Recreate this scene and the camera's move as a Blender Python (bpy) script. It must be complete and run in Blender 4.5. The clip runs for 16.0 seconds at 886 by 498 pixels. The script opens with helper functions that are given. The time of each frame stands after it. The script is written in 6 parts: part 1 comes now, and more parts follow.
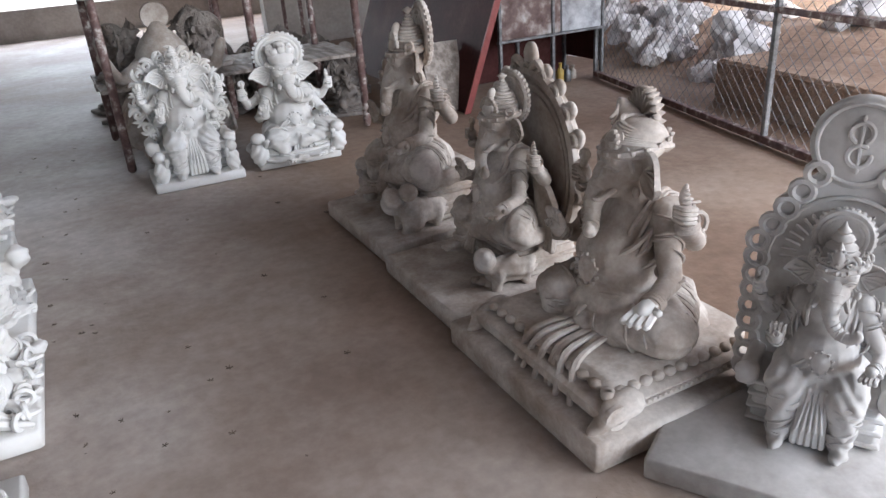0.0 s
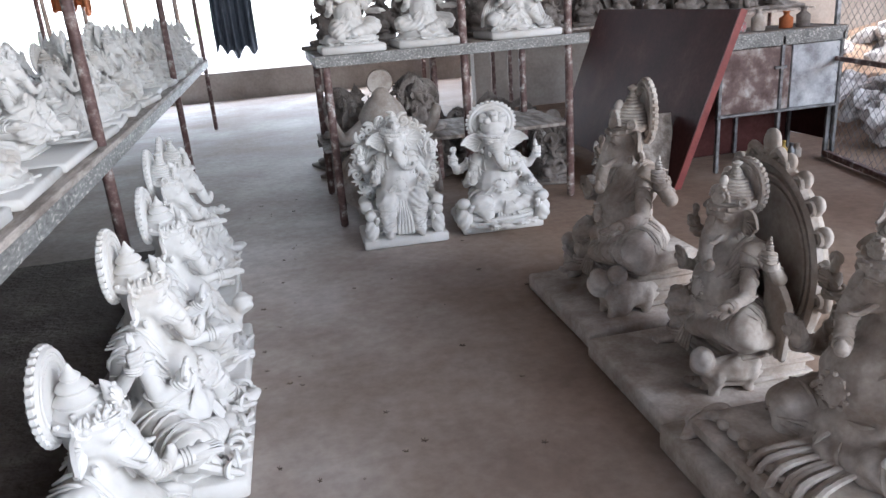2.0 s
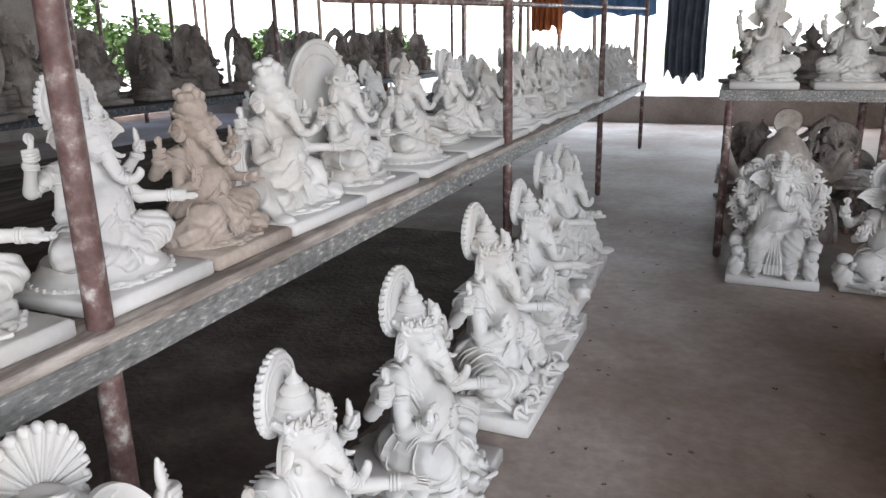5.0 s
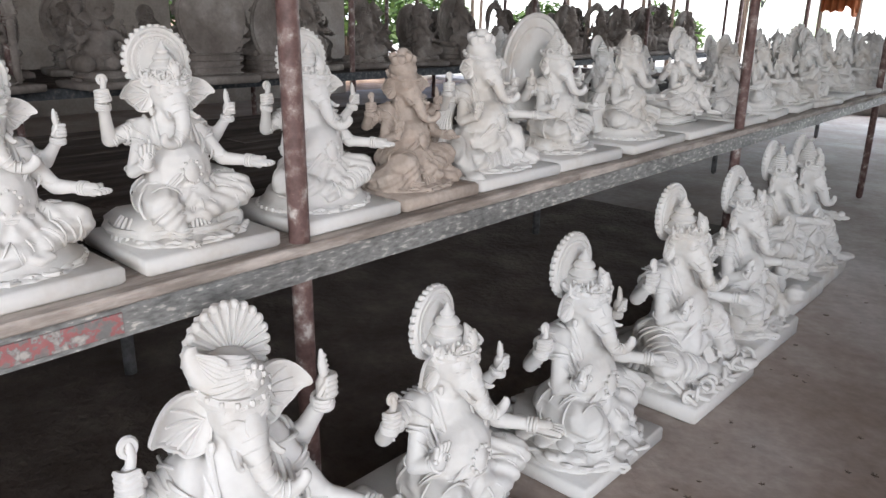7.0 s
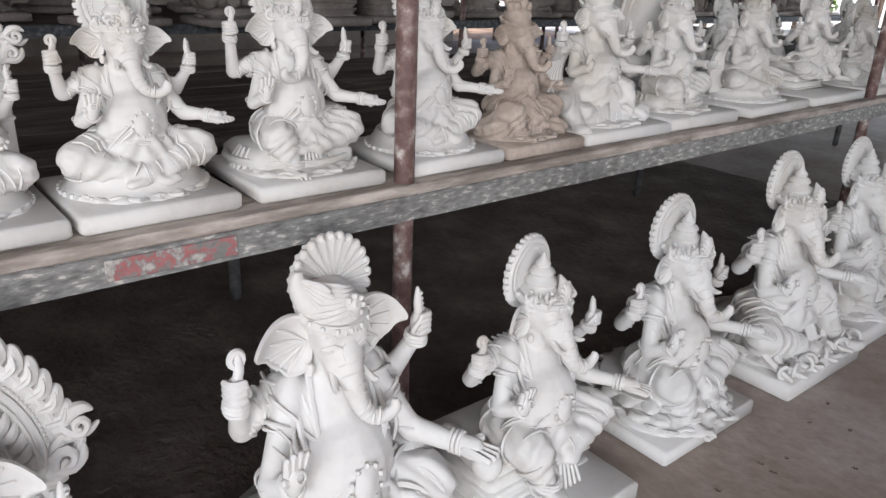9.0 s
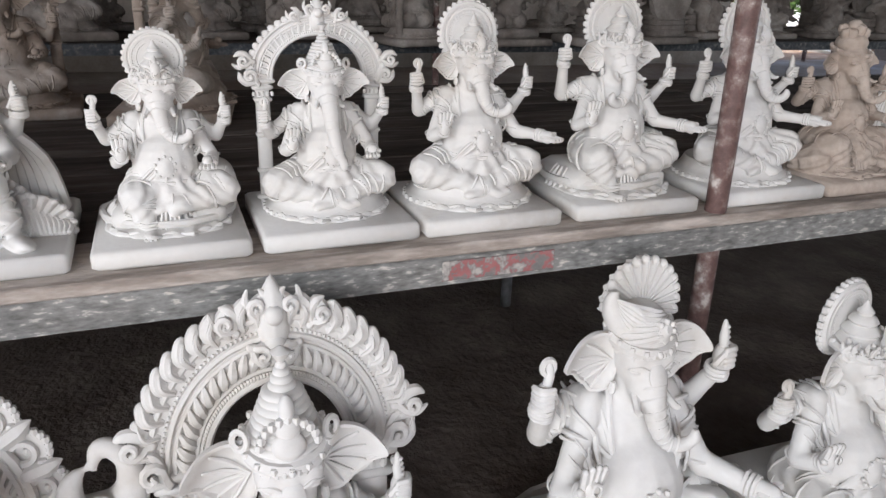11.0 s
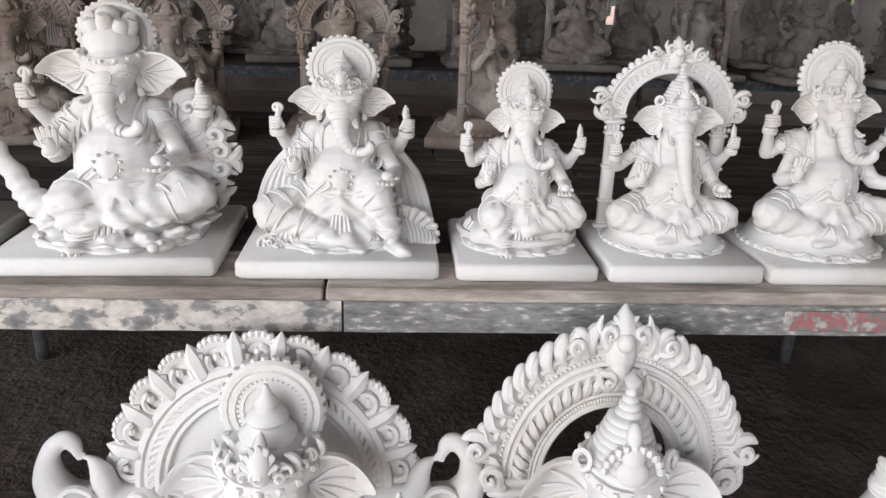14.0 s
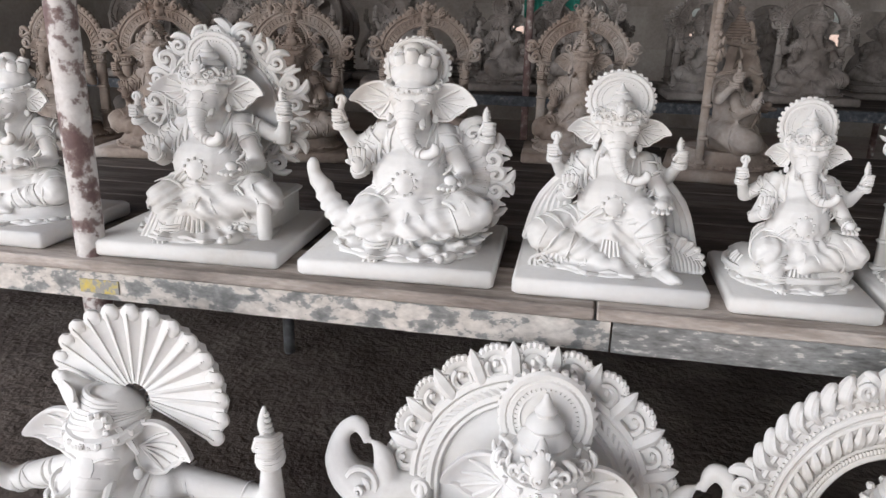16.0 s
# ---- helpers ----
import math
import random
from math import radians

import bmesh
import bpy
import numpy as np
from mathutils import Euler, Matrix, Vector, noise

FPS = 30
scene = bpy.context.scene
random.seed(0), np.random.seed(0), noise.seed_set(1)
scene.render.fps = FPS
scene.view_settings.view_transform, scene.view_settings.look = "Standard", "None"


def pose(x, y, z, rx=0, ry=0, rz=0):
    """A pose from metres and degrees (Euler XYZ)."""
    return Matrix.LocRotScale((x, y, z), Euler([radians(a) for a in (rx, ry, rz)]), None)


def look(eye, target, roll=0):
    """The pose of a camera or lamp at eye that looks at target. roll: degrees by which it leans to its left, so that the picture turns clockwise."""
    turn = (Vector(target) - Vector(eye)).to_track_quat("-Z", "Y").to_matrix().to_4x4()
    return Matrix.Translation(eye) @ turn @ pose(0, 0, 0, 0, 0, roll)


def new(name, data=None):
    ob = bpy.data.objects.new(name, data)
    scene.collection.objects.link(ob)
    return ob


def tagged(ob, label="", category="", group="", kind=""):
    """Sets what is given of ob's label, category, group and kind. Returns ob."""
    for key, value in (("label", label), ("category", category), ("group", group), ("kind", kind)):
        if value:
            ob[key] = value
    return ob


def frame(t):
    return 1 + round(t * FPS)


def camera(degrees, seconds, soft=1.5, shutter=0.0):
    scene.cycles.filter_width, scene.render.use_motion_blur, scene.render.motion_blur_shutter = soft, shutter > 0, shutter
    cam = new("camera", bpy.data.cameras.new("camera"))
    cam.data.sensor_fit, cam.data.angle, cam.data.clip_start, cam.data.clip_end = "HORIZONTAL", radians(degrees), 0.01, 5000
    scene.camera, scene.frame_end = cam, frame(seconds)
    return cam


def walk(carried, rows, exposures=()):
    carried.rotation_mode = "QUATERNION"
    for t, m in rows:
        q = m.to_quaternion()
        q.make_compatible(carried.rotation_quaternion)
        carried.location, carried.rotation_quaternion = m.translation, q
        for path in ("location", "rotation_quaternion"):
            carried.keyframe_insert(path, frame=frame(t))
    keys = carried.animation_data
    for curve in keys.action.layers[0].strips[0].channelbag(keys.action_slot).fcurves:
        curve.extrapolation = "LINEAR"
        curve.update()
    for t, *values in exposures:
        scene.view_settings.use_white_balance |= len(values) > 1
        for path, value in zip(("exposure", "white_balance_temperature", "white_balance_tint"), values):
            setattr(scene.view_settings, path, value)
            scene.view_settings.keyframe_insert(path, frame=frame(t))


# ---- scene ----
cam = camera(62.6, 16.0)

PATH = [
    (0, (0.209, 0.012, 1.206), (1.027, 1.637, 0.376), -4.3),
    (0.5, (0.199, 0.027, 1.219), (0.925, 1.719, 0.437), -4.2),
    (1, (0.183, 0.076, 1.237), (0.811, 1.828, 0.505), -3.8),
    (1.5, (0.162, 0.125, 1.25), (0.709, 1.924, 0.568), -3.9),
    (2, (0.16, 0.132, 1.255), (0.553, 1.983, 0.605), -4.5),
    (2.5, (0.241, 0.123, 1.251), (0.455, 2.013, 0.63), -2.6),
    (3, (0.324, 0.099, 1.247), (0.298, 2.004, 0.64), -1.4),
    (3.5, (0.361, 0.051, 1.257), (0.091, 1.942, 0.665), -2.1),
    (4, (0.399, -0.057, 1.268), (0.004, 1.824, 0.714), -1.1),
    (4.5, (0.444, -0.155, 1.263), (-0.1, 1.693, 0.727), -0.4),
    (5, (0.481, -0.211, 1.274), (-0.224, 1.58, 0.733), -0.9),
    (5.2, (0.498, -0.231, 1.282), (-0.269, 1.534, 0.738), -0.9),
    (7.3, (0.732, -0.245, 1.269), (-0.559, 1.15, 0.644), 1.3),
    (7.5, (0.724, -0.245, 1.267), (-0.57, 1.138, 0.624), 1.5),
    (8, (0.727, -0.244, 1.261), (-0.587, 1.104, 0.586), 2.1),
    (8.2, (0.729, -0.247, 1.258), (-0.594, 1.087, 0.572), 2.4),
    (10.3, (0.718, -0.356, 1.262), (-0.931, 0.501, 0.524), 2.3),
    (10.5, (0.709, -0.376, 1.261), (-0.976, 0.416, 0.531), 2.3),
    (11, (0.684, -0.434, 1.276), (-1.053, 0.255, 0.564), 1.9),
    (11.5, (0.679, -0.483, 1.286), (-1.1, 0.121, 0.602), 2.1),
    (12, (0.676, -0.525, 1.292), (-1.148, -0.035, 0.634), 2.6),
    (12.5, (0.667, -0.552, 1.292), (-1.184, -0.165, 0.643), 2.9),
    (13, (0.654, -0.575, 1.285), (-1.205, -0.227, 0.635), 3.0),
    (13.5, (0.659, -0.615, 1.278), (-1.212, -0.345, 0.624), 2.7),
    (14, (0.673, -0.668, 1.284), (-1.211, -0.543, 0.625), 2.1),
    (14.5, (0.695, -0.725, 1.29), (-1.197, -0.734, 0.64), 2.1),
    (15, (0.718, -0.772, 1.291), (-1.176, -0.921, 0.665), 2.0),
    (15.5, (0.74, -0.806, 1.293), (-1.15, -1.057, 0.691), 2.0),
    (16, (0.756, -0.837, 1.292), (-1.117, -1.195, 0.689), 1.5),
]
EXPOSURES = [(0, 1.78, 5950, 10), (1.5, 1.77, 5780, 10), (2.5, 1.62, 5800, 10), (3.5, 1.48, 5880, 10), (5, 1.25, 6080, 10), (8, 1.12, 6180, 11), (10.5, 1.0, 6200, 11), (13.5, 1.05, 6200, 11), (16, 0.98, 6200, 11)]
walk(cam, [(t, look(eye, target, roll)) for t, eye, target, roll in PATH], EXPOSURES)

# ---- world and light ----
world = bpy.data.worlds.new("sky")
scene.world = world
world.use_nodes = True
wn = world.node_tree.nodes
sky = wn.new("ShaderNodeTexSky")
sky.sky_type = "NISHITA"
sky.sun_disc = False
sky.sun_elevation, sky.sun_rotation = radians(62), radians(120)
sky.air_density, sky.dust_density, sky.ozone_density = 1.0, 4.0, 0.3
wn["Background"].inputs["Strength"].default_value = 0.15
world.node_tree.links.new(sky.outputs[0], wn["Background"].inputs["Color"])
sun = new("sun", bpy.data.lights.new("sun", "SUN"))
sun.data.energy, sun.data.angle, sun.data.color = 2.2, radians(0.6), (1.0, 0.95, 0.87)
sun.matrix_world = look((8, -5, 17), (0, 0, 0))


def opening(name, at, to, wide, high, power, color):
    """Skylight that enters by one open side of the shed."""
    lamp = new(name, bpy.data.lights.new(name, "AREA"))
    lamp.data.shape, lamp.data.size, lamp.data.size_y = "RECTANGLE", wide, high
    lamp.data.energy, lamp.data.color = power, color
    lamp.matrix_world = look(at, to)


opening("south_opening", (4.4, -3.9, 2.35), (-0.4, 0.4, 0.7), 8.0, 1.8, 205, (1.0, 0.98, 0.95))
opening("north_opening", (0.0, 12.6, 1.9), (0.3, 4.0, 0.4), 8.0, 2.6, 185, (0.90, 0.96, 1.0))


# ---- materials ----
def mat(name, stops, scale=6.0, rough=0.8, metal=0.0, bump=0.2, fine=60.0, vary=0.0, detail=6.0, depth=0.01, streak=(1, 1, 1), spec=0.4, speck=0.09):
    """Two layers of noise: broad stains through a colour ramp, fine grain in value and relief."""
    m = bpy.data.materials.new(name)
    m.use_nodes = True
    n, l = m.node_tree.nodes, m.node_tree.links
    b = n["Principled BSDF"]
    b.inputs["Roughness"].default_value, b.inputs["Metallic"].default_value = rough, metal
    b.inputs["Specular IOR Level"].default_value = spec
    tc, mp = n.new("ShaderNodeTexCoord"), n.new("ShaderNodeMapping")
    mp.inputs["Scale"].default_value = streak
    l.new(tc.outputs["Object"], mp.inputs["Vector"])
    info = n.new("ShaderNodeObjectInfo")
    shift = n.new("ShaderNodeVectorMath")
    shift.operation = "MULTIPLY_ADD"
    l.new(info.outputs["Random"], shift.inputs[0])
    shift.inputs[1].default_value = (37, 51, 23)
    l.new(mp.outputs[0], shift.inputs[2])
    big, small = n.new("ShaderNodeTexNoise"), n.new("ShaderNodeTexNoise")
    for tex, s, d in ((big, scale, detail), (small, fine, 4.0)):
        tex.inputs["Scale"].default_value, tex.inputs["Detail"].default_value = s, d
        l.new(shift.outputs[0], tex.inputs["Vector"])
    big.inputs["Roughness"].default_value = 0.62
    ramp = n.new("ShaderNodeValToRGB")
    el = ramp.color_ramp.elements
    while len(el) < len(stops):
        el.new(0.5)
    for e, (p, c) in zip(el, stops):
        e.position, e.color = p, (*c, 1)
    l.new(big.outputs["Fac"], ramp.inputs[0])
    hsv = n.new("ShaderNodeHueSaturation")
    l.new(ramp.outputs[0], hsv.inputs["Color"])
    grain = n.new("ShaderNodeMapRange")
    grain.inputs["From Min"].default_value, grain.inputs["From Max"].default_value = 0.3, 0.7
    grain.inputs["To Min"].default_value, grain.inputs["To Max"].default_value = 1 - speck, 1 + speck
    l.new(small.outputs["Fac"], grain.inputs["Value"])
    per = n.new("ShaderNodeMapRange")
    per.inputs["To Min"].default_value, per.inputs["To Max"].default_value = 1 - vary, 1 + vary
    l.new(info.outputs["Random"], per.inputs["Value"])
    mul = n.new("ShaderNodeMath")
    mul.operation = "MULTIPLY"
    l.new(grain.outputs[0], mul.inputs[0])
    l.new(per.outputs[0], mul.inputs[1])
    l.new(mul.outputs[0], hsv.inputs["Value"])
    l.new(hsv.outputs[0], b.inputs["Base Color"])
    add = n.new("ShaderNodeMath")
    add.operation = "ADD"
    l.new(big.outputs["Fac"], add.inputs[0])
    l.new(small.outputs["Fac"], add.inputs[1])
    bp = n.new("ShaderNodeBump")
    bp.inputs["Strength"].default_value, bp.inputs["Distance"].default_value = bump, depth
    l.new(add.outputs[0], bp.inputs["Height"])
    l.new(bp.outputs[0], b.inputs["Normal"])
    return m


PLASTER = mat("white_plaster", [(0.30, (0.56, 0.525, 0.48)), (0.44, (0.66, 0.645, 0.62)), (0.72, (0.715, 0.71, 0.70))], 4, 0.85, bump=0.2, fine=70, vary=0.04, depth=0.003, spec=0.2, speck=0.02)
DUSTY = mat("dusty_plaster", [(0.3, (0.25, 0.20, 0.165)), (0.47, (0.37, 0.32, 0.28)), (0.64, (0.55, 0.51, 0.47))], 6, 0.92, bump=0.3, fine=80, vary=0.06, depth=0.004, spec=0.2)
# Dusty white plaster dimmed to hold the shade on the emblem-throne idol.
SHADED_DUST = mat("shaded_dusty_plaster", [(0.3, (0.31, 0.285, 0.265)), (0.48, (0.45, 0.435, 0.42)), (0.68, (0.58, 0.57, 0.56))], 5, 0.9, bump=0.15, fine=70, depth=0.003, spec=0.2, speck=0.04)
# Darker tone for planks behind the front one and on the second table.
DARKPLANK = mat("dark_plank", [(0.3, (0.045, 0.036, 0.032)), (0.5, (0.085, 0.07, 0.062)), (0.7, (0.16, 0.14, 0.125))], 3.5, 0.9, bump=0.5, fine=40, vary=0.2, streak=(5, 1, 5), depth=0.006, spec=0.15)
CLAY = mat("raw_clay_plaster", [(0.3, (0.35, 0.285, 0.24)), (0.55, (0.44, 0.375, 0.325)), (0.75, (0.55, 0.485, 0.43))], 6, 0.9, bump=0.3, fine=80, depth=0.004, spec=0.2)
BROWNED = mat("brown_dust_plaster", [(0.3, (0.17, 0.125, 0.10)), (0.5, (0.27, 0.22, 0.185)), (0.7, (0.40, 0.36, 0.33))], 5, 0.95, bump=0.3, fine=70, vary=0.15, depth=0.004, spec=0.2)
SPLASHED = mat("splashed_pipe", [(0.4, (0.13, 0.08, 0.075)), (0.47, (0.2, 0.15, 0.14)), (0.52, (0.52, 0.49, 0.47)), (0.7, (0.62, 0.6, 0.58))], 20, 0.6, bump=0.4, fine=70, detail=10, depth=0.003)
PALEGROUND = mat("pale_concrete_yard", [(0.3, (0.5, 0.48, 0.45)), (0.7, (0.66, 0.64, 0.6))], 0.8, 0.9)
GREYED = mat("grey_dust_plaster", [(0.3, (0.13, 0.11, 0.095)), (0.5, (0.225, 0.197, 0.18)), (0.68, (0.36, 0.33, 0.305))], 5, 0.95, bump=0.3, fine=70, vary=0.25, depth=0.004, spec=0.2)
CONCRETE = mat("dusty_concrete", [(0.33, (0.25, 0.19, 0.155)), (0.47, (0.335, 0.275, 0.24)), (0.55, (0.395, 0.342, 0.308)), (0.68, (0.51, 0.47, 0.445))], 0.75, 0.8, bump=0.35, fine=24, detail=9, depth=0.012)


def earth_falloff(m, edge, soft, tint):
    """Brown earth, darkened for fading light, past a wavering floor line, over a material's own colour."""
    n, l = m.node_tree.nodes, m.node_tree.links
    b = n["Principled BSDF"]
    was = b.inputs["Base Color"].links[0].from_socket
    tc, sep, tex = n.new("ShaderNodeTexCoord"), n.new("ShaderNodeSeparateXYZ"), n.new("ShaderNodeTexNoise")
    l.new(tc.outputs["Object"], sep.inputs[0])
    l.new(tc.outputs["Object"], tex.inputs["Vector"])
    tex.inputs["Scale"].default_value, tex.inputs["Detail"].default_value = 1.1, 8.0
    wander = n.new("ShaderNodeMath")
    wander.operation = "MULTIPLY_ADD"
    l.new(tex.outputs["Fac"], wander.inputs[0])
    wander.inputs[1].default_value = 1.5
    l.new(sep.outputs["X"], wander.inputs[2])
    ramp = n.new("ShaderNodeMapRange")
    ramp.interpolation_type = "SMOOTHSTEP"
    l.new(wander.outputs[0], ramp.inputs["Value"])
    ramp.inputs["From Min"].default_value, ramp.inputs["From Max"].default_value = edge, edge + soft
    mix = n.new("ShaderNodeMix")
    mix.data_type, mix.blend_type = "RGBA", "MULTIPLY"
    l.new(ramp.outputs[0], mix.inputs["Factor"])
    l.new(was, mix.inputs["A"])
    mix.inputs["B"].default_value = (*tint, 1)
    l.new(mix.outputs["Result"], b.inputs["Base Color"])


# Earth colour darkened to hold the shade beneath the long table.
SHADE_EARTH = mat("shade_darkened_earth", [(0.3, (0.095, 0.076, 0.065)), (0.5, (0.145, 0.118, 0.102)), (0.7, (0.22, 0.185, 0.16))], 3, 0.95, bump=0.8, fine=34, detail=10, depth=0.02, spec=0.15)
# Browner earth by the dusty idols; its darkening also stands for weaker light there.
earth_falloff(CONCRETE, 1.2, 1.2, (0.77, 0.655, 0.555))
SOIL = mat("dry_soil", [(0.3, (0.20, 0.13, 0.09)), (0.5, (0.32, 0.22, 0.16)), (0.7, (0.48, 0.38, 0.30))], 2.2, 0.95, bump=0.7, fine=30, detail=9, depth=0.03)
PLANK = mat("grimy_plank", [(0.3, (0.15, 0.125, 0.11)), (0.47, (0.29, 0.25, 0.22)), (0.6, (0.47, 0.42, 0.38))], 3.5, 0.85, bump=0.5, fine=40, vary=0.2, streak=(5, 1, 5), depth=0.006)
RAIL = mat("chipped_grey_paint", [(0.34, (0.13, 0.125, 0.12)), (0.48, (0.215, 0.215, 0.207)), (0.585, (0.27, 0.268, 0.258)), (0.60, (0.48, 0.45, 0.42)), (0.7, (0.58, 0.55, 0.51))], 75, 0.6, bump=0.5, fine=9, detail=12, speck=0.28, streak=(1, 0.4, 1.3), depth=0.003)
PEELED = mat("peeled_grey_paint", [(0.36, (0.15, 0.15, 0.145)), (0.47, (0.24, 0.24, 0.23)), (0.50, (0.47, 0.43, 0.39)), (0.7, (0.60, 0.56, 0.51))], 26, 0.7, bump=0.6, fine=60, detail=14, speck=0.2, streak=(1, 0.7, 1.2), depth=0.004)
DARKRAIL = mat("dark_blue_grey_paint", [(0.36, (0.05, 0.055, 0.062)), (0.55, (0.09, 0.097, 0.107)), (0.66, (0.2, 0.19, 0.18))], 40, 0.7, bump=0.4, fine=30, detail=9, depth=0.003, spec=0.1)
RUST = mat("red_oxide_pipe", [(0.33, (0.085, 0.048, 0.043)), (0.5, (0.15, 0.09, 0.082)), (0.58, (0.24, 0.18, 0.165)), (0.66, (0.52, 0.48, 0.45))], 20, 0.55, bump=0.4, fine=70, detail=9, depth=0.003)
REDPAINT = mat("worn_red_paint", [(0.40, (0.19, 0.19, 0.183)), (0.455, (0.25, 0.20, 0.193)), (0.475, (0.36, 0.13, 0.13)), (0.54, (0.33, 0.15, 0.15)), (0.555, (0.24, 0.235, 0.225)), (0.63, (0.48, 0.45, 0.42))], 26, 0.6, bump=0.3, fine=80, detail=10, depth=0.002)
YELLOWPAINT = mat("worn_yellow_paint", [(0.4, (0.52, 0.39, 0.09)), (0.52, (0.42, 0.36, 0.18)), (0.56, (0.27, 0.26, 0.24))], 50, 0.6, bump=0.3, fine=80, depth=0.002)
STEEL = mat("dull_steel", [(0.35, (0.10, 0.10, 0.10)), (0.6, (0.25, 0.25, 0.26)), (0.75, (0.42, 0.41, 0.40))], 12, 0.5, 0.6, 0.3, 70, depth=0.003)
BOARD = mat("dark_red_board", [(0.3, (0.050, 0.020, 0.020)), (0.55, (0.075, 0.030, 0.028)), (0.75, (0.11, 0.055, 0.05))], 2.5, 0.5, bump=0.12, fine=40, depth=0.004, spec=0.02)
MOTTLED = mat("stained_panel", [(0.36, (0.085, 0.05, 0.045)), (0.5, (0.16, 0.11, 0.10)), (0.58, (0.30, 0.25, 0.23)), (0.7, (0.52, 0.50, 0.49))], 7, 0.7, bump=0.3, fine=60, detail=10, depth=0.004)
PALEPANEL = mat("pale_blue_panel", [(0.35, (0.20, 0.19, 0.20)), (0.5, (0.42, 0.43, 0.45)), (0.7, (0.60, 0.61, 0.62))], 7, 0.7, bump=0.3, fine=60, detail=9, depth=0.004)
WALL = mat("old_plaster_wall", [(0.3, (0.22, 0.19, 0.17)), (0.55, (0.34, 0.30, 0.27)), (0.75, (0.42, 0.39, 0.36))], 1.6, 0.9, bump=0.3, fine=30, detail=9)
ROOF = mat("weathered_sheet", [(0.3, (0.12, 0.10, 0.09)), (0.6, (0.2, 0.18, 0.17))], 2, 0.8, bump=0.2, fine=30)
TARP = mat("blue_grey_tarpaulin", [(0.3, (0.03, 0.04, 0.055)), (0.55, (0.06, 0.075, 0.10)), (0.75, (0.12, 0.14, 0.17))], 3, 0.55, bump=0.3, fine=30)
BLUETARP = mat("blue_tarpaulin", [(0.35, (0.04, 0.10, 0.22)), (0.65, (0.09, 0.20, 0.38))], 3, 0.5, bump=0.3, fine=30)
ORANGE = mat("orange_cloth", [(0.3, (0.32, 0.09, 0.03)), (0.7, (0.5, 0.17, 0.06))], 4, 0.8, bump=0.2, fine=50)
GREENNET = mat("green_shade_net", [(0.35, (0.02, 0.16, 0.12)), (0.65, (0.05, 0.34, 0.26))], 8, 0.7, bump=0.2, fine=60)
SACK = mat("pale_sacks", [(0.3, (0.40, 0.37, 0.36)), (0.55, (0.62, 0.60, 0.60)), (0.75, (0.74, 0.72, 0.72))], 5, 0.85, bump=0.5, fine=40, vary=0.12)
LEAF = mat("leaves", [(0.3, (0.035, 0.075, 0.015)), (0.6, (0.08, 0.14, 0.03)), (0.8, (0.13, 0.19, 0.05))], 4, 0.6, bump=0.1, vary=0.2)
BARK = mat("bark", [(0.3, (0.07, 0.05, 0.04)), (0.7, (0.16, 0.12, 0.09))], 8, 0.9, bump=0.6, fine=40)
BRASSY = mat("ochre_paint", [(0.3, (0.30, 0.19, 0.04)), (0.7, (0.5, 0.36, 0.09))], 8, 0.5, bump=0.2)
TWIG = mat("dry_litter", [(0.3, (0.06, 0.045, 0.035)), (0.7, (0.16, 0.12, 0.09))], 20, 0.9)


# ---- mesh helpers ----
def mesh(name, verts, faces, material, smooth=False):
    me = bpy.data.meshes.new(name)
    me.from_pydata([tuple(v) for v in verts], [], [tuple(f) for f in faces])
    me.materials.append(material)
    if smooth:
        me.polygons.foreach_set("use_smooth", [True] * len(me.polygons))
    me.update()
    return me


def part(name, me, parent=None, label="", at=None):
    ob = new(name, me)
    if parent is not None:
        ob.parent = parent
    if at is not None:
        ob.matrix_basis = at
    return tagged(ob, label) if label else ob


def thing(name, label, category, at=None, group="", kind=""):
    ob = new(name)
    ob.empty_display_size = 0.1
    if at is not None:
        ob.matrix_basis = at
    return tagged(ob, label, category, group, kind)


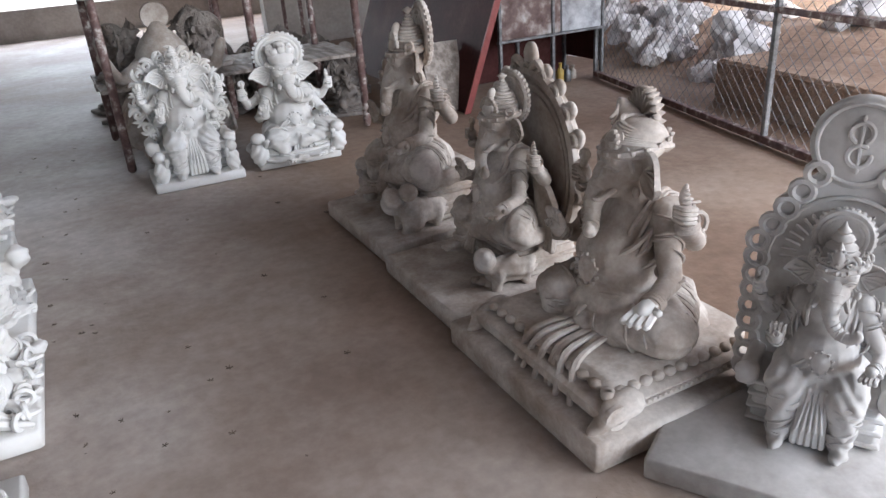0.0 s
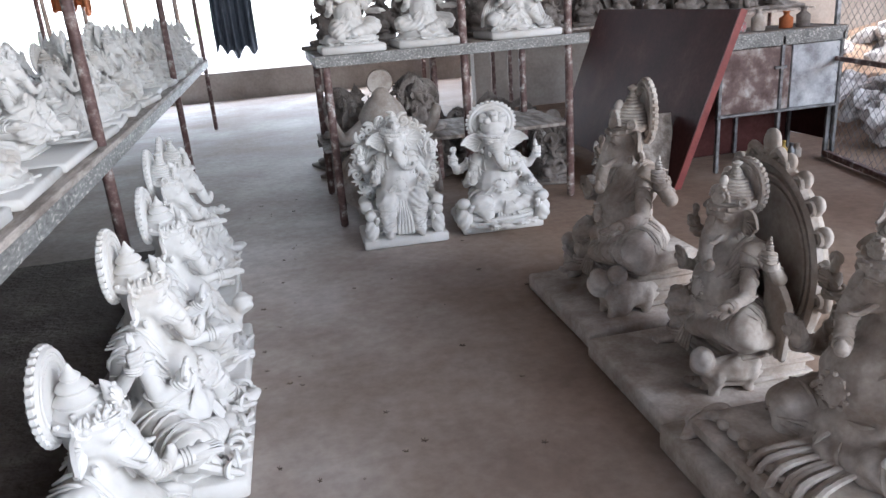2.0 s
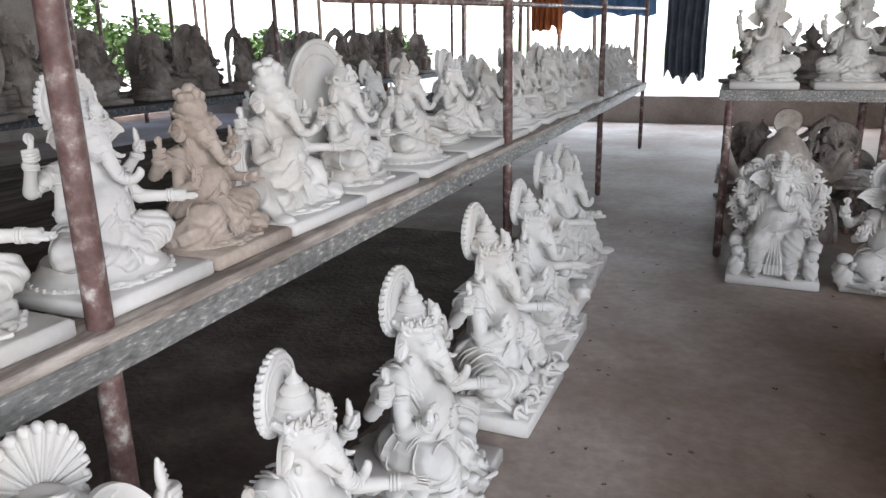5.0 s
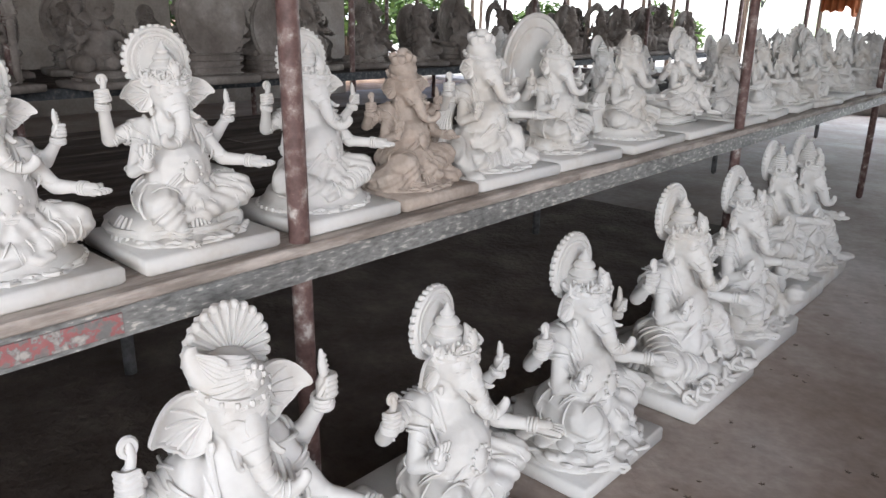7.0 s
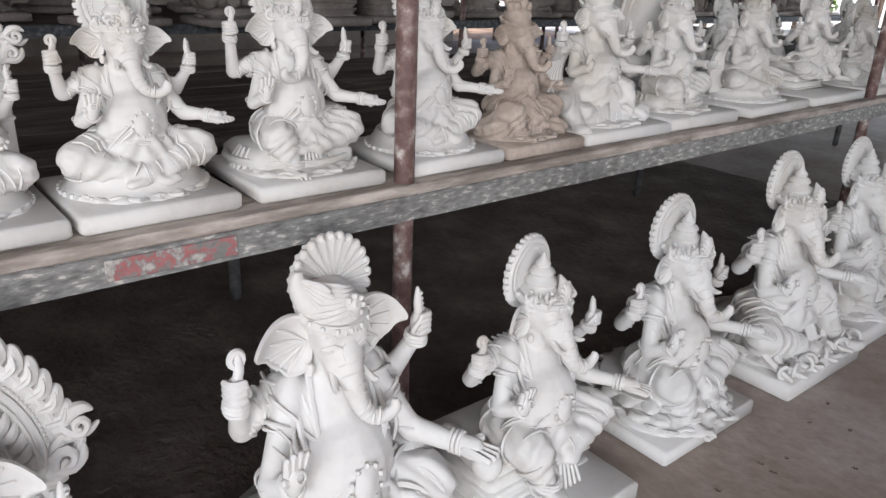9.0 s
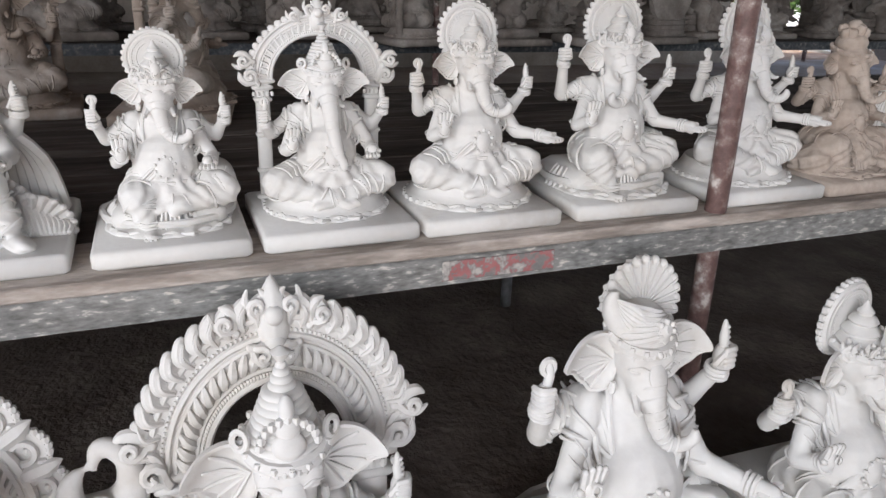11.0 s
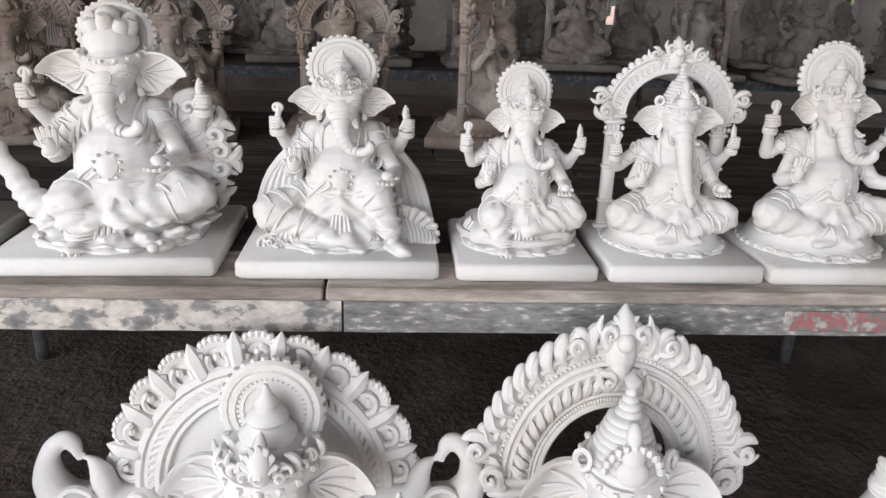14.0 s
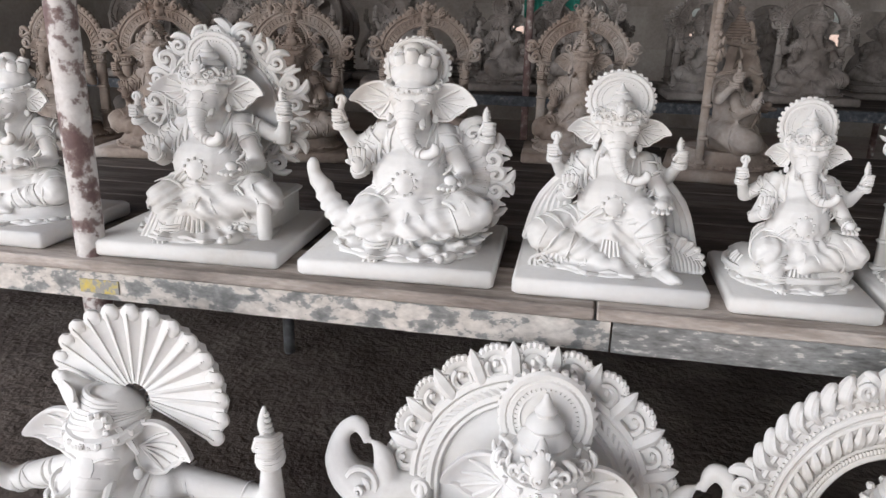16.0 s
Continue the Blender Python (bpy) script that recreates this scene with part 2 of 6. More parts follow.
class Clay:
    """Collects closed pieces of a solid."""

    def __init__(self):
        self.v, self.f, self.soft = [], [], []

    def rings(self, rows, soft=False):
        """Loops of points, skinned and capped. soft: flesh and cloth that grows together with its neighbours."""
        n, k, first = len(rows[0]), len(self.v), len(self.f)
        for row in rows:
            self.v += [Vector(p) for p in row]
        for a in range(len(rows) - 1):
            for b in range(n):
                c = (b + 1) % n
                self.f.append((k + a * n + b, k + a * n + c, k + (a + 1) * n + c, k + (a + 1) * n + b))
        self.f.append(tuple(k + b for b in reversed(range(n))))
        self.f.append(tuple(k + (len(rows) - 1) * n + b for b in range(n)))
        self.soft += [soft] * (len(self.f) - first)

    def ball(self, c, r, rot=(0, 0, 0), n=14, m=9):
        e = Euler([radians(a) for a in rot]).to_matrix()
        r = (r, r, r) if isinstance(r, (int, float)) else r
        rows = []
        for i in range(1, m):
            t = math.pi * i / m
            rows.append([Vector(c) + e @ Vector((r[0] * math.sin(t) * math.cos(2 * math.pi * j / n), r[1] * math.sin(t) * math.sin(2 * math.pi * j / n), -r[2] * math.cos(t))) for j in range(n)])
        self.rings(rows, max(r) > 0.05)

    def tube(self, pts, radii, n=10, smooth=True):
        pts = [Vector(p) for p in pts]
        radii = [radii] * len(pts) if isinstance(radii, (int, float)) else list(radii)
        if smooth and len(pts) > 2:
            p2, r2 = [], []
            for i in range(len(pts) - 1):
                a, b, c, d = pts[max(i - 1, 0)], pts[i], pts[i + 1], pts[min(i + 2, len(pts) - 1)]
                for s in range(4):
                    t = s / 4
                    p2.append(0.5 * (2 * b + (c - a) * t + (2 * a - 5 * b + 4 * c - d) * t * t + (3 * b - a - 3 * c + d) * t ** 3))
                    r2.append(radii[i] + (radii[i + 1] - radii[i]) * t)
            pts, radii = p2 + [pts[-1]], r2 + [radii[-1]]
        rows, side = [], None
        for i, p in enumerate(pts):
            d = (pts[min(i + 1, len(pts) - 1)] - pts[max(i - 1, 0)]).normalized()
            if side is None:
                side = d.orthogonal().normalized()
            side = (side - d * side.dot(d)).normalized()
            up = d.cross(side)
            rows.append([p + radii[i] * (side * math.cos(2 * math.pi * j / n) + up * math.sin(2 * math.pi * j / n)) for j in range(n)])
        for end, nxt, at in ((0, 1, 0), (-1, -2, len(rows))):
            d = (pts[end] - pts[nxt]).normalized() * radii[end]
            caps = [[pts[end] + (q - pts[end]) * c + d * e for q in rows[end]] for c, e in ((0.8, 0.5), (0.35, 0.85))]
            rows = caps[::-1] + rows if at == 0 else rows + caps
        self.rings(rows, max(radii) > 0.034)

    def box(self, c, size, rot=(0, 0, 0), bevel=0.0):
        e = Euler([radians(a) for a in rot]).to_matrix()
        x, y, z = (s / 2 for s in size)
        b = min(bevel, x * 0.9, y * 0.9, z * 0.9)
        rows = []
        for zz, ins in ((-z, b), (-z + b, 0), (z - b, 0), (z, b)) if b else ((-z, 0), (z, 0)):
            xx, yy = x - ins, y - ins
            q = [(xx - b, -yy), (xx, -yy + b), (xx, yy - b), (xx - b, yy), (-xx + b, yy), (-xx, yy - b), (-xx, -yy + b), (-xx + b, -yy)] if b else [(xx, -yy), (xx, yy), (-xx, yy), (-xx, -yy)]
            rows.append([Vector(c) + e @ Vector((*p, zz)) for p in q])
        self.rings(rows)

    def ring(self, c, R, r, rot=(0, 0, 0), a0=0, a1=360, n=20, k=6, squash=1.0):
        """An arc of tube about the local z axis, closed or open."""
        e = Euler([radians(a) for a in rot]).to_matrix()
        pts = [Vector(c) + e @ Vector((R * math.cos(radians(a0 + (a1 - a0) * i / n)), R * squash * math.sin(radians(a0 + (a1 - a0) * i / n)), 0)) for i in range(n + 1)]
        self.tube(pts, r, k, smooth=False)

    def lathe(self, c, profile, n=18, sx=1.0, sy=1.0, rot=(0, 0, 0)):
        e = Euler([radians(a) for a in rot]).to_matrix()
        self.rings([[Vector(c) + e @ Vector((max(r, 1e-4) * sx * math.cos(2 * math.pi * j / n), max(r, 1e-4) * sy * math.sin(2 * math.pi * j / n), z)) for j in range(n)] for r, z in profile])

    def slab(self, outline, x0, x1):
        """A flat piece in the y-z plane, from x0 to x1 thick."""
        self.rings([[Vector((x0, y, z)) for y, z in outline], [Vector((x1, y, z)) for y, z in outline]])

    def only(self, soft):
        """A copy with the soft or the crisp pieces alone."""
        k, place = Clay(), {}
        for f, is_soft in zip(self.f, self.soft):
            if is_soft == soft:
                for i in f:
                    if i not in place:
                        place[i] = len(k.v)
                        k.v.append(self.v[i])
                k.f.append(tuple(place[i] for i in f))
                k.soft.append(soft)
        return k

    def mesh(self, name, material, smooth=False):
        return mesh(name, self.v, self.f, material, smooth)


def fused(clay, voxel, material, name):
    """The pieces grown together into one cast skin."""
    ob = new("cast", clay.mesh("cast", material))
    mod = ob.modifiers.new("fuse", "REMESH")
    mod.mode, mod.voxel_size, mod.use_smooth_shade = "VOXEL", voxel, True
    soft = ob.modifiers.new("soft", "SMOOTH")
    soft.factor, soft.iterations = 0.5, 1
    deps = bpy.context.evaluated_depsgraph_get()
    me = bpy.data.meshes.new_from_object(ob.evaluated_get(deps))
    me.name = name
    raw = ob.data
    bpy.data.objects.remove(ob)
    bpy.data.meshes.remove(raw)
    return me


def hand(k, p, d, up, r=0.045, flat=False, s=1.2):
    """A palm and four fingers from the wrist p along d; up is across the palm's face."""
    p, d = Vector(p), Vector(d).normalized()
    across = d.cross(Vector(up)).normalized()
    face = across.cross(d)
    k.tube([p, p + d * r * 0.9 * s], [0.026 * s, 0.030 * s], 8)
    for i in (-1.5, -0.5, 0.5, 1.5):
        a = p + d * r * s + across * i * 0.0145 * s
        b = a + d * (0.055 - abs(i) * 0.006) * s + across * i * 0.004 * s + face * (0.0 if flat else 0.012) * s
        k.tube([p + d * r * 0.4 * s + across * i * 0.011 * s, a, b], [0.013 * s, 0.0125 * s, 0.0105 * s], 6, smooth=False)
    k.tube([p + d * r * 0.3 * s, p + d * r * s * 0.9 - across * 0.036 * s + face * 0.012 * s], [0.014 * s, 0.011 * s], 6)


def ear(k, c, s, size):
    """A thin cupped elephant's ear: rolled upper edge, pointed outer tip, ribbed scalloped face."""
    c = Vector(c)
    rows = []
    outline = [(0.0, 0.40), (0.3, 0.62), (0.68, 0.60), (1.02, 0.42), (1.38, -0.04), (1.06, -0.10), (0.92, -0.30), (0.72, -0.40), (0.56, -0.62), (0.32, -0.66), (0.12, -0.62), (0.0, -0.35)]

    for q in range(2):
        nxt = outline[1:] + outline[:1]
        outline = [p for (a, b), (c2, d) in zip(outline, nxt) for p in ((0.75 * a + 0.25 * c2, 0.75 * b + 0.25 * d), (0.25 * a + 0.75 * c2, 0.25 * b + 0.75 * d))]

    def at(y, z, lift):
        out = -0.34 * y + 0.34 * y * y + 0.10 * z
        return c + Vector(((out + lift) * size, s * y * size, z * size))
    mid = (0.4, 0.0)
    for inset, lift in ((0.0, -0.07), (0.0, 0.05), (0.10, 0.055), (0.18, -0.01), (0.7, -0.04)):
        rows.append([at(y + (mid[0] - y) * inset, z + (mid[1] - z) * inset, lift) for y, z in outline])
    if s < 0:
        rows = [r[::-1] for r in rows]
    k.rings(rows)
    for q in range(5):
        a = radians(-62 + q * 25)
        k.tube([at(0.12, 0.02, 0.0), at(0.16 + 0.4 * math.cos(a), 0.42 * math.sin(a), 0.0), at(0.2 + 0.72 * math.cos(a), 0.66 * math.sin(a), 0.02)], [0.004, 0.007, 0.004], 5)


def scroll(k, p, angle, size, hand=1, x=0.0):
    """A curling acanthus leaf in the y-z plane: a spiral stem with a drawn-out tip."""
    p = Vector(p)
    e = Matrix.Rotation(radians(angle), 3, "X")

    def at(u, v, w=0.0):
        return p + e @ Vector((x + w, u * size * hand, v * size))
    turns = []
    for i in range(12):
        a = radians(-90 + 38 * i)
        r = 0.36 - 0.026 * i
        turns.append(at(r * math.cos(a), 0.42 + r * math.sin(a), 0.012 + 0.002 * i))
    k.tube([at(-0.35, -0.15), at(-0.2, 0.0)] + turns, [size * (0.20 - 0.0085 * i) for i in range(14)], 6, smooth=False)
    k.tube([at(-0.3, 0.0), at(-0.4, 0.5), at(-0.22, 0.86), at(0.06, 1.02)], [size * 0.15, size * 0.24, size * 0.21, size * 0.07], 7)
    k.tube([at(0.1, 0.05), at(0.5, 0.42), at(0.56, 0.86)], [size * 0.13, size * 0.18, size * 0.06], 6)


def emblem_hand(k, w, s, tip=0):
    """A raised fist closed round a small upright emblem, from the wrist w."""
    w = Vector(w)
    k.ball(w + Vector((0.012, 0, 0.042)), (0.030, 0.026, 0.038), n=10, m=7)
    for q in range(4):
        z = 0.020 + q * 0.015
        k.tube([w + Vector((0.002, s * 0.028, z)), w + Vector((0.034, s * 0.020, z + 0.004)), w + Vector((0.040, -s * 0.012, z + 0.006))], [0.0095, 0.0105, 0.008], 6)
    k.tube([w + Vector((0.022, -s * 0.026, 0.03)), w + Vector((0.040, -s * 0.012, 0.066))], [0.011, 0.008], 6)
    k.tube([w + Vector((0.012, 0, 0.06)), w + Vector((0.014, -s * 0.008, 0.10)), w + Vector((0.008, -s * 0.006, 0.138))], [0.013, 0.014, 0.006], 8)
    if tip:
        k.ring(w + Vector((0.010, 0.004, 0.118)), 0.017, 0.0095, (0, 85, 0), n=14, k=6)
    else:
        for q in range(4):
            k.ball(w + Vector((0.012, 0, 0.082 + q * 0.014)), (0.017 - q * 0.003, 0.019 - q * 0.003, 0.007), n=8, m=4)
    for q in range(3):
        k.ring(w + Vector((0, 0, -0.014 + q * 0.010)), 0.029 + 0.002 * (q == 1), 0.0075, (0, 10, 0), n=14, k=5)



def fan(k, c, R, tilt=0, a0=-100, a1=100, n=15):
    """A pleated fan plume in the y-z plane about c."""
    c = Vector(c)
    pts = []
    for i in range(2 * n + 1):
        a = radians(a0 + (a1 - a0) * i / (2 * n) + tilt)
        d = Vector((0, math.sin(a), math.cos(a)))
        pts.append((d, 0.014 if i % 2 else -0.008))
    front = [c + d * R + Vector((h, 0, 0)) for d, h in pts]
    lip = [c + d * R * 0.86 + Vector((h * 0.9, 0, 0)) for d, h in pts]
    hub = [c + d * R * 0.16 + Vector((h * 0.1 + 0.012, 0, 0)) for d, h in pts]
    base, m = len(k.v), len(pts)
    back = [p + Vector((-0.03, 0, 0)) for p in front]
    bhub = [p + Vector((-0.05, 0, 0)) for p in hub]
    k.v += hub + lip + front + back + bhub
    for r in range(4):
        for i in range(m - 1):
            q = base + r * m + i
            k.f.append((q, q + 1, q + m + 1, q + m))
            k.soft.append(False)
    for i in (0, m - 1):
        k.f.append(tuple(base + r * m + i for r in range(5)))
        k.soft.append(False)
    for i in range(1, 2 * n, 2):
        d = pts[i][0]
        k.ball(c + d * R * 0.965 + Vector((-0.004, 0, 0)), (0.018, R * 0.11, R * 0.11), n=10, m=6)
        k.tube([c + d * R * 0.2 + Vector((0.014, 0, 0)), c + d * R * 0.97 + Vector((0.016, 0, 0))], 0.004, 4, smooth=False)


def folds(k, a, b, r0, r1, count, lift=-0.0015, thick=0.0065):
    """Ridges of cloth round a limb from a to b."""
    a, b = Vector(a), Vector(b)
    d = (b - a).normalized()
    q = d.to_track_quat("Z", "Y").to_euler()
    deg = [math.degrees(v) for v in q]
    rnd = random.Random(count * 7 + int(abs(a.y) * 100))
    for i in range(count * 2):
        t = (i + rnd.uniform(0.2, 0.8)) / (count * 2)
        e = Euler([radians(v) for v in deg]).to_matrix()
        R, start, span = r0 + (r1 - r0) * t + lift, rnd.uniform(0, 360), rnd.uniform(150, 260)
        slant = rnd.uniform(-0.05, 0.05)
        pts = []
        for j in range(11):
            f = j / 10
            g = radians(start + span * f)
            sink = 0.006 * (2 * f - 1) ** 4
            pts.append(a.lerp(b, t) + e @ Vector(((R - sink) * math.cos(g), (R - sink) * math.sin(g), slant * (f - 0.5) * 2)))
        k.tube(pts, [thick * (0.4 + 0.9 * math.sin(math.pi * j / 10)) for j in range(11)], 5, smooth=False)


def figure(plume=0.15, plume_at=0.05, legs="cross", crown="cone", halo=0.0, arch="", seat="cushion", trunk=1, arms="four", lean=0.0, cape=False, big_ears=1.0, turn=0.0, head_size=1.0, lift=(0.0, 0.0), spread=0.30, extras=()):
    """An elephant-headed seated figure, one unit high without its arch, facing +x."""
    k = Clay()
    # seat
    base = 0.0
    if seat in ("cushion", "rock"):
        for i in range(22):
            a = radians(-100 + 200 * i / 21)
            x, y = 0.24 * math.cos(a), 0.3 * math.sin(a)
            k.tube([(x * 0.8, y * 0.9, 0.115), (x, y, 0.07), (x * 1.07, y * 1.05, 0.0)], [0.008, 0.013, 0.016], 5)
    if seat == "plain":
        k.ball((0.02, 0, 0.08), (0.23, 0.29, 0.13))
        k.box((-0.02, 0, 0.05), (0.44, 0.56, 0.10), bevel=0.03)
    if seat == "cushion":
        k.box((-0.02, 0, 0.06), (0.46, 0.56, 0.12), bevel=0.035)
        k.ring((-0.02, 0, 0.06), 0.30, 0.02, squash=1.1)
        k.lathe((-0.02, 0.255, 0.2), [(0.02, 0.125), (0.06, 0.12), (0.09, 0.1), (0.1, 0.06), (0.1, -0.1), (0.06, -0.14)], 20, rot=(0, 90, 0))
        for i in range(12):
            a = 2 * math.pi * i / 12
            k.tube([(0.108, 0.255 + 0.02 * math.cos(a), 0.2 + 0.02 * math.sin(a)), (0.098, 0.255 + 0.06 * math.cos(a), 0.2 + 0.06 * math.sin(a)), (0.06, 0.255 + 0.098 * math.cos(a), 0.2 + 0.098 * math.sin(a))], [0.006, 0.01, 0.006], 5)
        k.ball((0.11, 0.255, 0.2), 0.018, n=8, m=5)
    elif seat == "round":
        k.lathe((0.02, 0, 0), [(0.30, 0), (0.31, 0.025), (0.29, 0.045), (0.28, 0.05), (0.27, 0.07), (0.25, 0.11)], 24, 1.0, 1.12)
        for i in range(36):
            a = 2 * math.pi * i / 36
            k.ball((0.02 + 0.305 * math.cos(a), 0.34 * math.sin(a), 0.022), 0.016, n=6, m=4)
    elif seat == "lotus":
        k.lathe((0, 0, 0), [(0.2, 0), (0.24, 0.06), (0.25, 0.12)], 20, 1.0, 1.15)
        for ringn, (rr, zz, tilt) in enumerate(((0.26, 0.05, 55), (0.24, 0.1, 35))):
            for i in range(16):
                a = 360 / 16 * (i + ringn / 2)
                k.ball((rr * math.cos(radians(a)), rr * 1.15 * math.sin(radians(a)), zz), (0.065, 0.05, 0.018), (0, -tilt + 40, a), n=8, m=5)
    elif seat == "throne":
        k.box((-0.06, 0, 0.12), (0.36, 0.56, 0.24), bevel=0.02)
        for z in (0.03, 0.10, 0.17, 0.235):
            k.box((-0.06, 0, z), (0.40, 0.60, 0.022), bevel=0.008)
        for s in (-1, 1):
            k.tube([(0.1, s * 0.31, 0.26), (-0.14, s * 0.31, 0.27)], 0.045)
            k.ball((0.12, s * 0.31, 0.27), 0.06)
            k.ring((0.14, s * 0.31, 0.27), 0.035, 0.012, (0, 90, 0))
        base = 0.12
    elif seat == "rock":
        rnd = random.Random(5)
        for i in range(16):
            k.ball((rnd.uniform(-0.2, 0.22), rnd.uniform(-0.3, 0.3), rnd.uniform(0.0, 0.1)), (rnd.uniform(0.07, 0.14), rnd.uniform(0.07, 0.14), rnd.uniform(0.04, 0.1)), (rnd.uniform(-30, 30), 0, rnd.uniform(0, 180)), n=8, m=5)
        k.box((-0.03, 0, 0.05), (0.4, 0.5, 0.1), bevel=0.03)
    if seat != "throne":
        k.ball((0.10, 0, 0.010), (0.26, 0.33, 0.045))
        for i in range(9):
            a = radians(-70 + 140 * i / 8)
            q = 0.03 * math.sin(i * 2.7)
            k.tube([(0.10 + 0.23 * math.cos(a - 0.16), 0.29 * math.sin(a - 0.16), 0.024), (0.10 + (0.25 + q) * math.cos(a), (0.30 + q) * math.sin(a), 0.030), (0.10 + 0.23 * math.cos(a + 0.17), 0.29 * math.sin(a + 0.17), 0.018)], [0.006, 0.014, 0.006], 6)
    z0 = base + 0.1
    # legs
    hips = [(-0.02, s * 0.1, z0 + 0.1) for s in (-1, 1)]
    if legs == "cross":
        for s in (-1, 1):
            knee, ankle = (0.15, s * 0.285, z0 + 0.085), (0.255, -s * 0.02, z0 + 0.0)
            k.tube([hips[s > 0], knee], [0.108, 0.088])
            k.tube([knee, ankle], [0.078, 0.042])
            k.ball((0.275, -s * 0.06, z0 - 0.015), (0.035, 0.07, 0.026), (0, 0, s * 14))
            folds(k, hips[s > 0], knee, 0.108, 0.088, 5)
            folds(k, knee, ankle, 0.076, 0.045, 5)
        k.tube([(0.2, 0.0, z0 + 0.06), (0.25, 0.02, z0 - 0.03), (0.26, 0.0, z0 - 0.1)], [0.035, 0.04, 0.05], 8)
    elif legs == "down":
        k.tube([hips[1], (0.14, 0.28, z0 + 0.09)], [0.108, 0.09])
        k.tube([(0.14, 0.28, z0 + 0.09), (0.24, 0.02, z0 + 0.03)], [0.08, 0.043])
        k.ball((0.22, -0.05, z0 + 0.03), (0.04, 0.06, 0.03))
        folds(k, hips[1], (0.13, 0.26, z0 + 0.08), 0.112, 0.1, 5)
        folds(k, (0.13, 0.26, z0 + 0.08), (0.22, 0.0, z0 + 0.04), 0.092, 0.055, 4)
        knee, ankle = (0.2, -0.15, z0 + 0.08), (0.24, -0.1, z0 - 0.07)
        k.tube([hips[0], knee], [0.108, 0.09])
        k.tube([knee, ankle], [0.078, 0.042])
        k.ball((0.29, -0.1, z0 - 0.085), (0.075, 0.04, 0.028))
        for i in (-1, 0, 1):
            k.ball((0.36, -0.1 + i * 0.022, z0 - 0.09), (0.02, 0.012, 0.014), n=6, m=4)
        folds(k, hips[0], knee, 0.112, 0.1, 5)
        folds(k, knee, ankle, 0.092, 0.055, 4)
    elif legs == "throne":
        for s in (-1, 1):
            knee, ankle = (0.2, s * 0.13, z0 + 0.08), (0.2, s * 0.13, z0 - 0.17)
            k.tube([hips[s > 0], knee], [0.112, 0.1])
            k.tube([knee, ankle], [0.086, 0.06])
            k.ball((0.25, s * 0.135, z0 - 0.19), (0.085, 0.042, 0.03))
            folds(k, knee, ankle, 0.084, 0.062, 6)
            folds(k, hips[s > 0], knee, 0.1, 0.09, 4)
        for i in range(5):
            k.tube([(0.22, -0.05 + i * 0.025, z0 + 0.1), (0.24, -0.06 + i * 0.03, z0 - 0.18)], [0.016, 0.02], 6)
    elif legs == "recline":
        knee, ankle = (0.16, -0.3, z0 + 0.05), (0.24, -0.05, z0 - 0.03)
        k.tube([hips[0], knee], [0.11, 0.095])
        k.tube([knee, ankle], [0.09, 0.05])
        folds(k, hips[0], knee, 0.11, 0.096, 6)
        folds(k, knee, ankle, 0.09, 0.052, 5)
        k.ball((0.27, 0.0, z0 - 0.04), (0.045, 0.07, 0.03))
        knee, ankle = (0.16, 0.13, z0 + 0.2), (0.26, 0.22, z0 - 0.02)
        k.tube([hips[1], knee], [0.1, 0.09])
        k.tube([knee, ankle], [0.085, 0.045])
        folds(k, hips[1], knee, 0.1, 0.09, 5)
        folds(k, knee, ankle, 0.085, 0.05, 5)
        k.ball((0.33, 0.25, z0 - 0.07), (0.08, 0.045, 0.03), (0, 0, 30))
        for i in range(11):
            k.tube([(0.02, 0.16, z0 + 0.12), (0.12, 0.2 + i * 0.019, z0 + 0.07 - i * 0.012), (0.2, 0.25 + i * 0.016, z0 - 0.08)], [0.012, 0.017, 0.013], 6)
        for i in range(12):
            k.tube([(0.0, -0.1, z0 + 0.16), (0.13, -0.12 - i * 0.016, z0 + 0.13 - i * 0.013), (0.24, -0.02 - i * 0.028, z0 - 0.06)], [0.006, 0.011, 0.008], 5)
    elif legs == "stride":
        k.tube([hips[1], (0.16, 0.16, z0 + 0.12), (0.2, 0.14, z0 - 0.1)], [0.1, 0.085, 0.05])
        k.ball((0.27, 0.14, z0 - 0.1), (0.08, 0.042, 0.03))
        k.tube([hips[0], (0.1, -0.28, z0 + 0.04), (0.26, -0.34, z0 - 0.06)], [0.1, 0.08, 0.045])
        k.ball((0.31, -0.36, z0 - 0.08), (0.07, 0.045, 0.035))
        for i in range(9):
            k.tube([(0.05, 0.02, z0 + 0.12), (0.2, -0.1 + i * 0.03, z0), (0.26, -0.16 + i * 0.045, z0 - 0.09)], [0.03, 0.028, 0.02], 6)
    for p in ((0.24, -0.1, z0 - 0.055),) if legs == "down" else ():
        for q in range(3):
            k.ring((p[0], p[1], p[2] + q * 0.016), 0.056, 0.008, (0, 12, 0), n=14, k=5)
    # trunk of the body
    zb = z0 + 0.235
    k.ball((0.085, 0, z0 + 0.085), (0.15, 0.19, 0.12))
    k.ball((0.065, 0, zb), (0.145, 0.165, 0.15))
    k.ball((0.0, 0, zb + 0.13), (0.105, 0.155, 0.125))
    for q, (dz, r) in enumerate(((0.145, 0.118), (0.115, 0.135), (0.08, 0.152))):
        k.ring((0.035, 0, zb + dz), r, 0.008, (0, 30 + 4 * q, 0), squash=1.1, n=26, k=5)
    k.lathe((0.205, 0, zb + 0.0), [(0.05, -0.006), (0.05, 0.004), (0.03, 0.012), (0.012, 0.018)], 14, 1, 0.8, rot=(0, 80, 0))
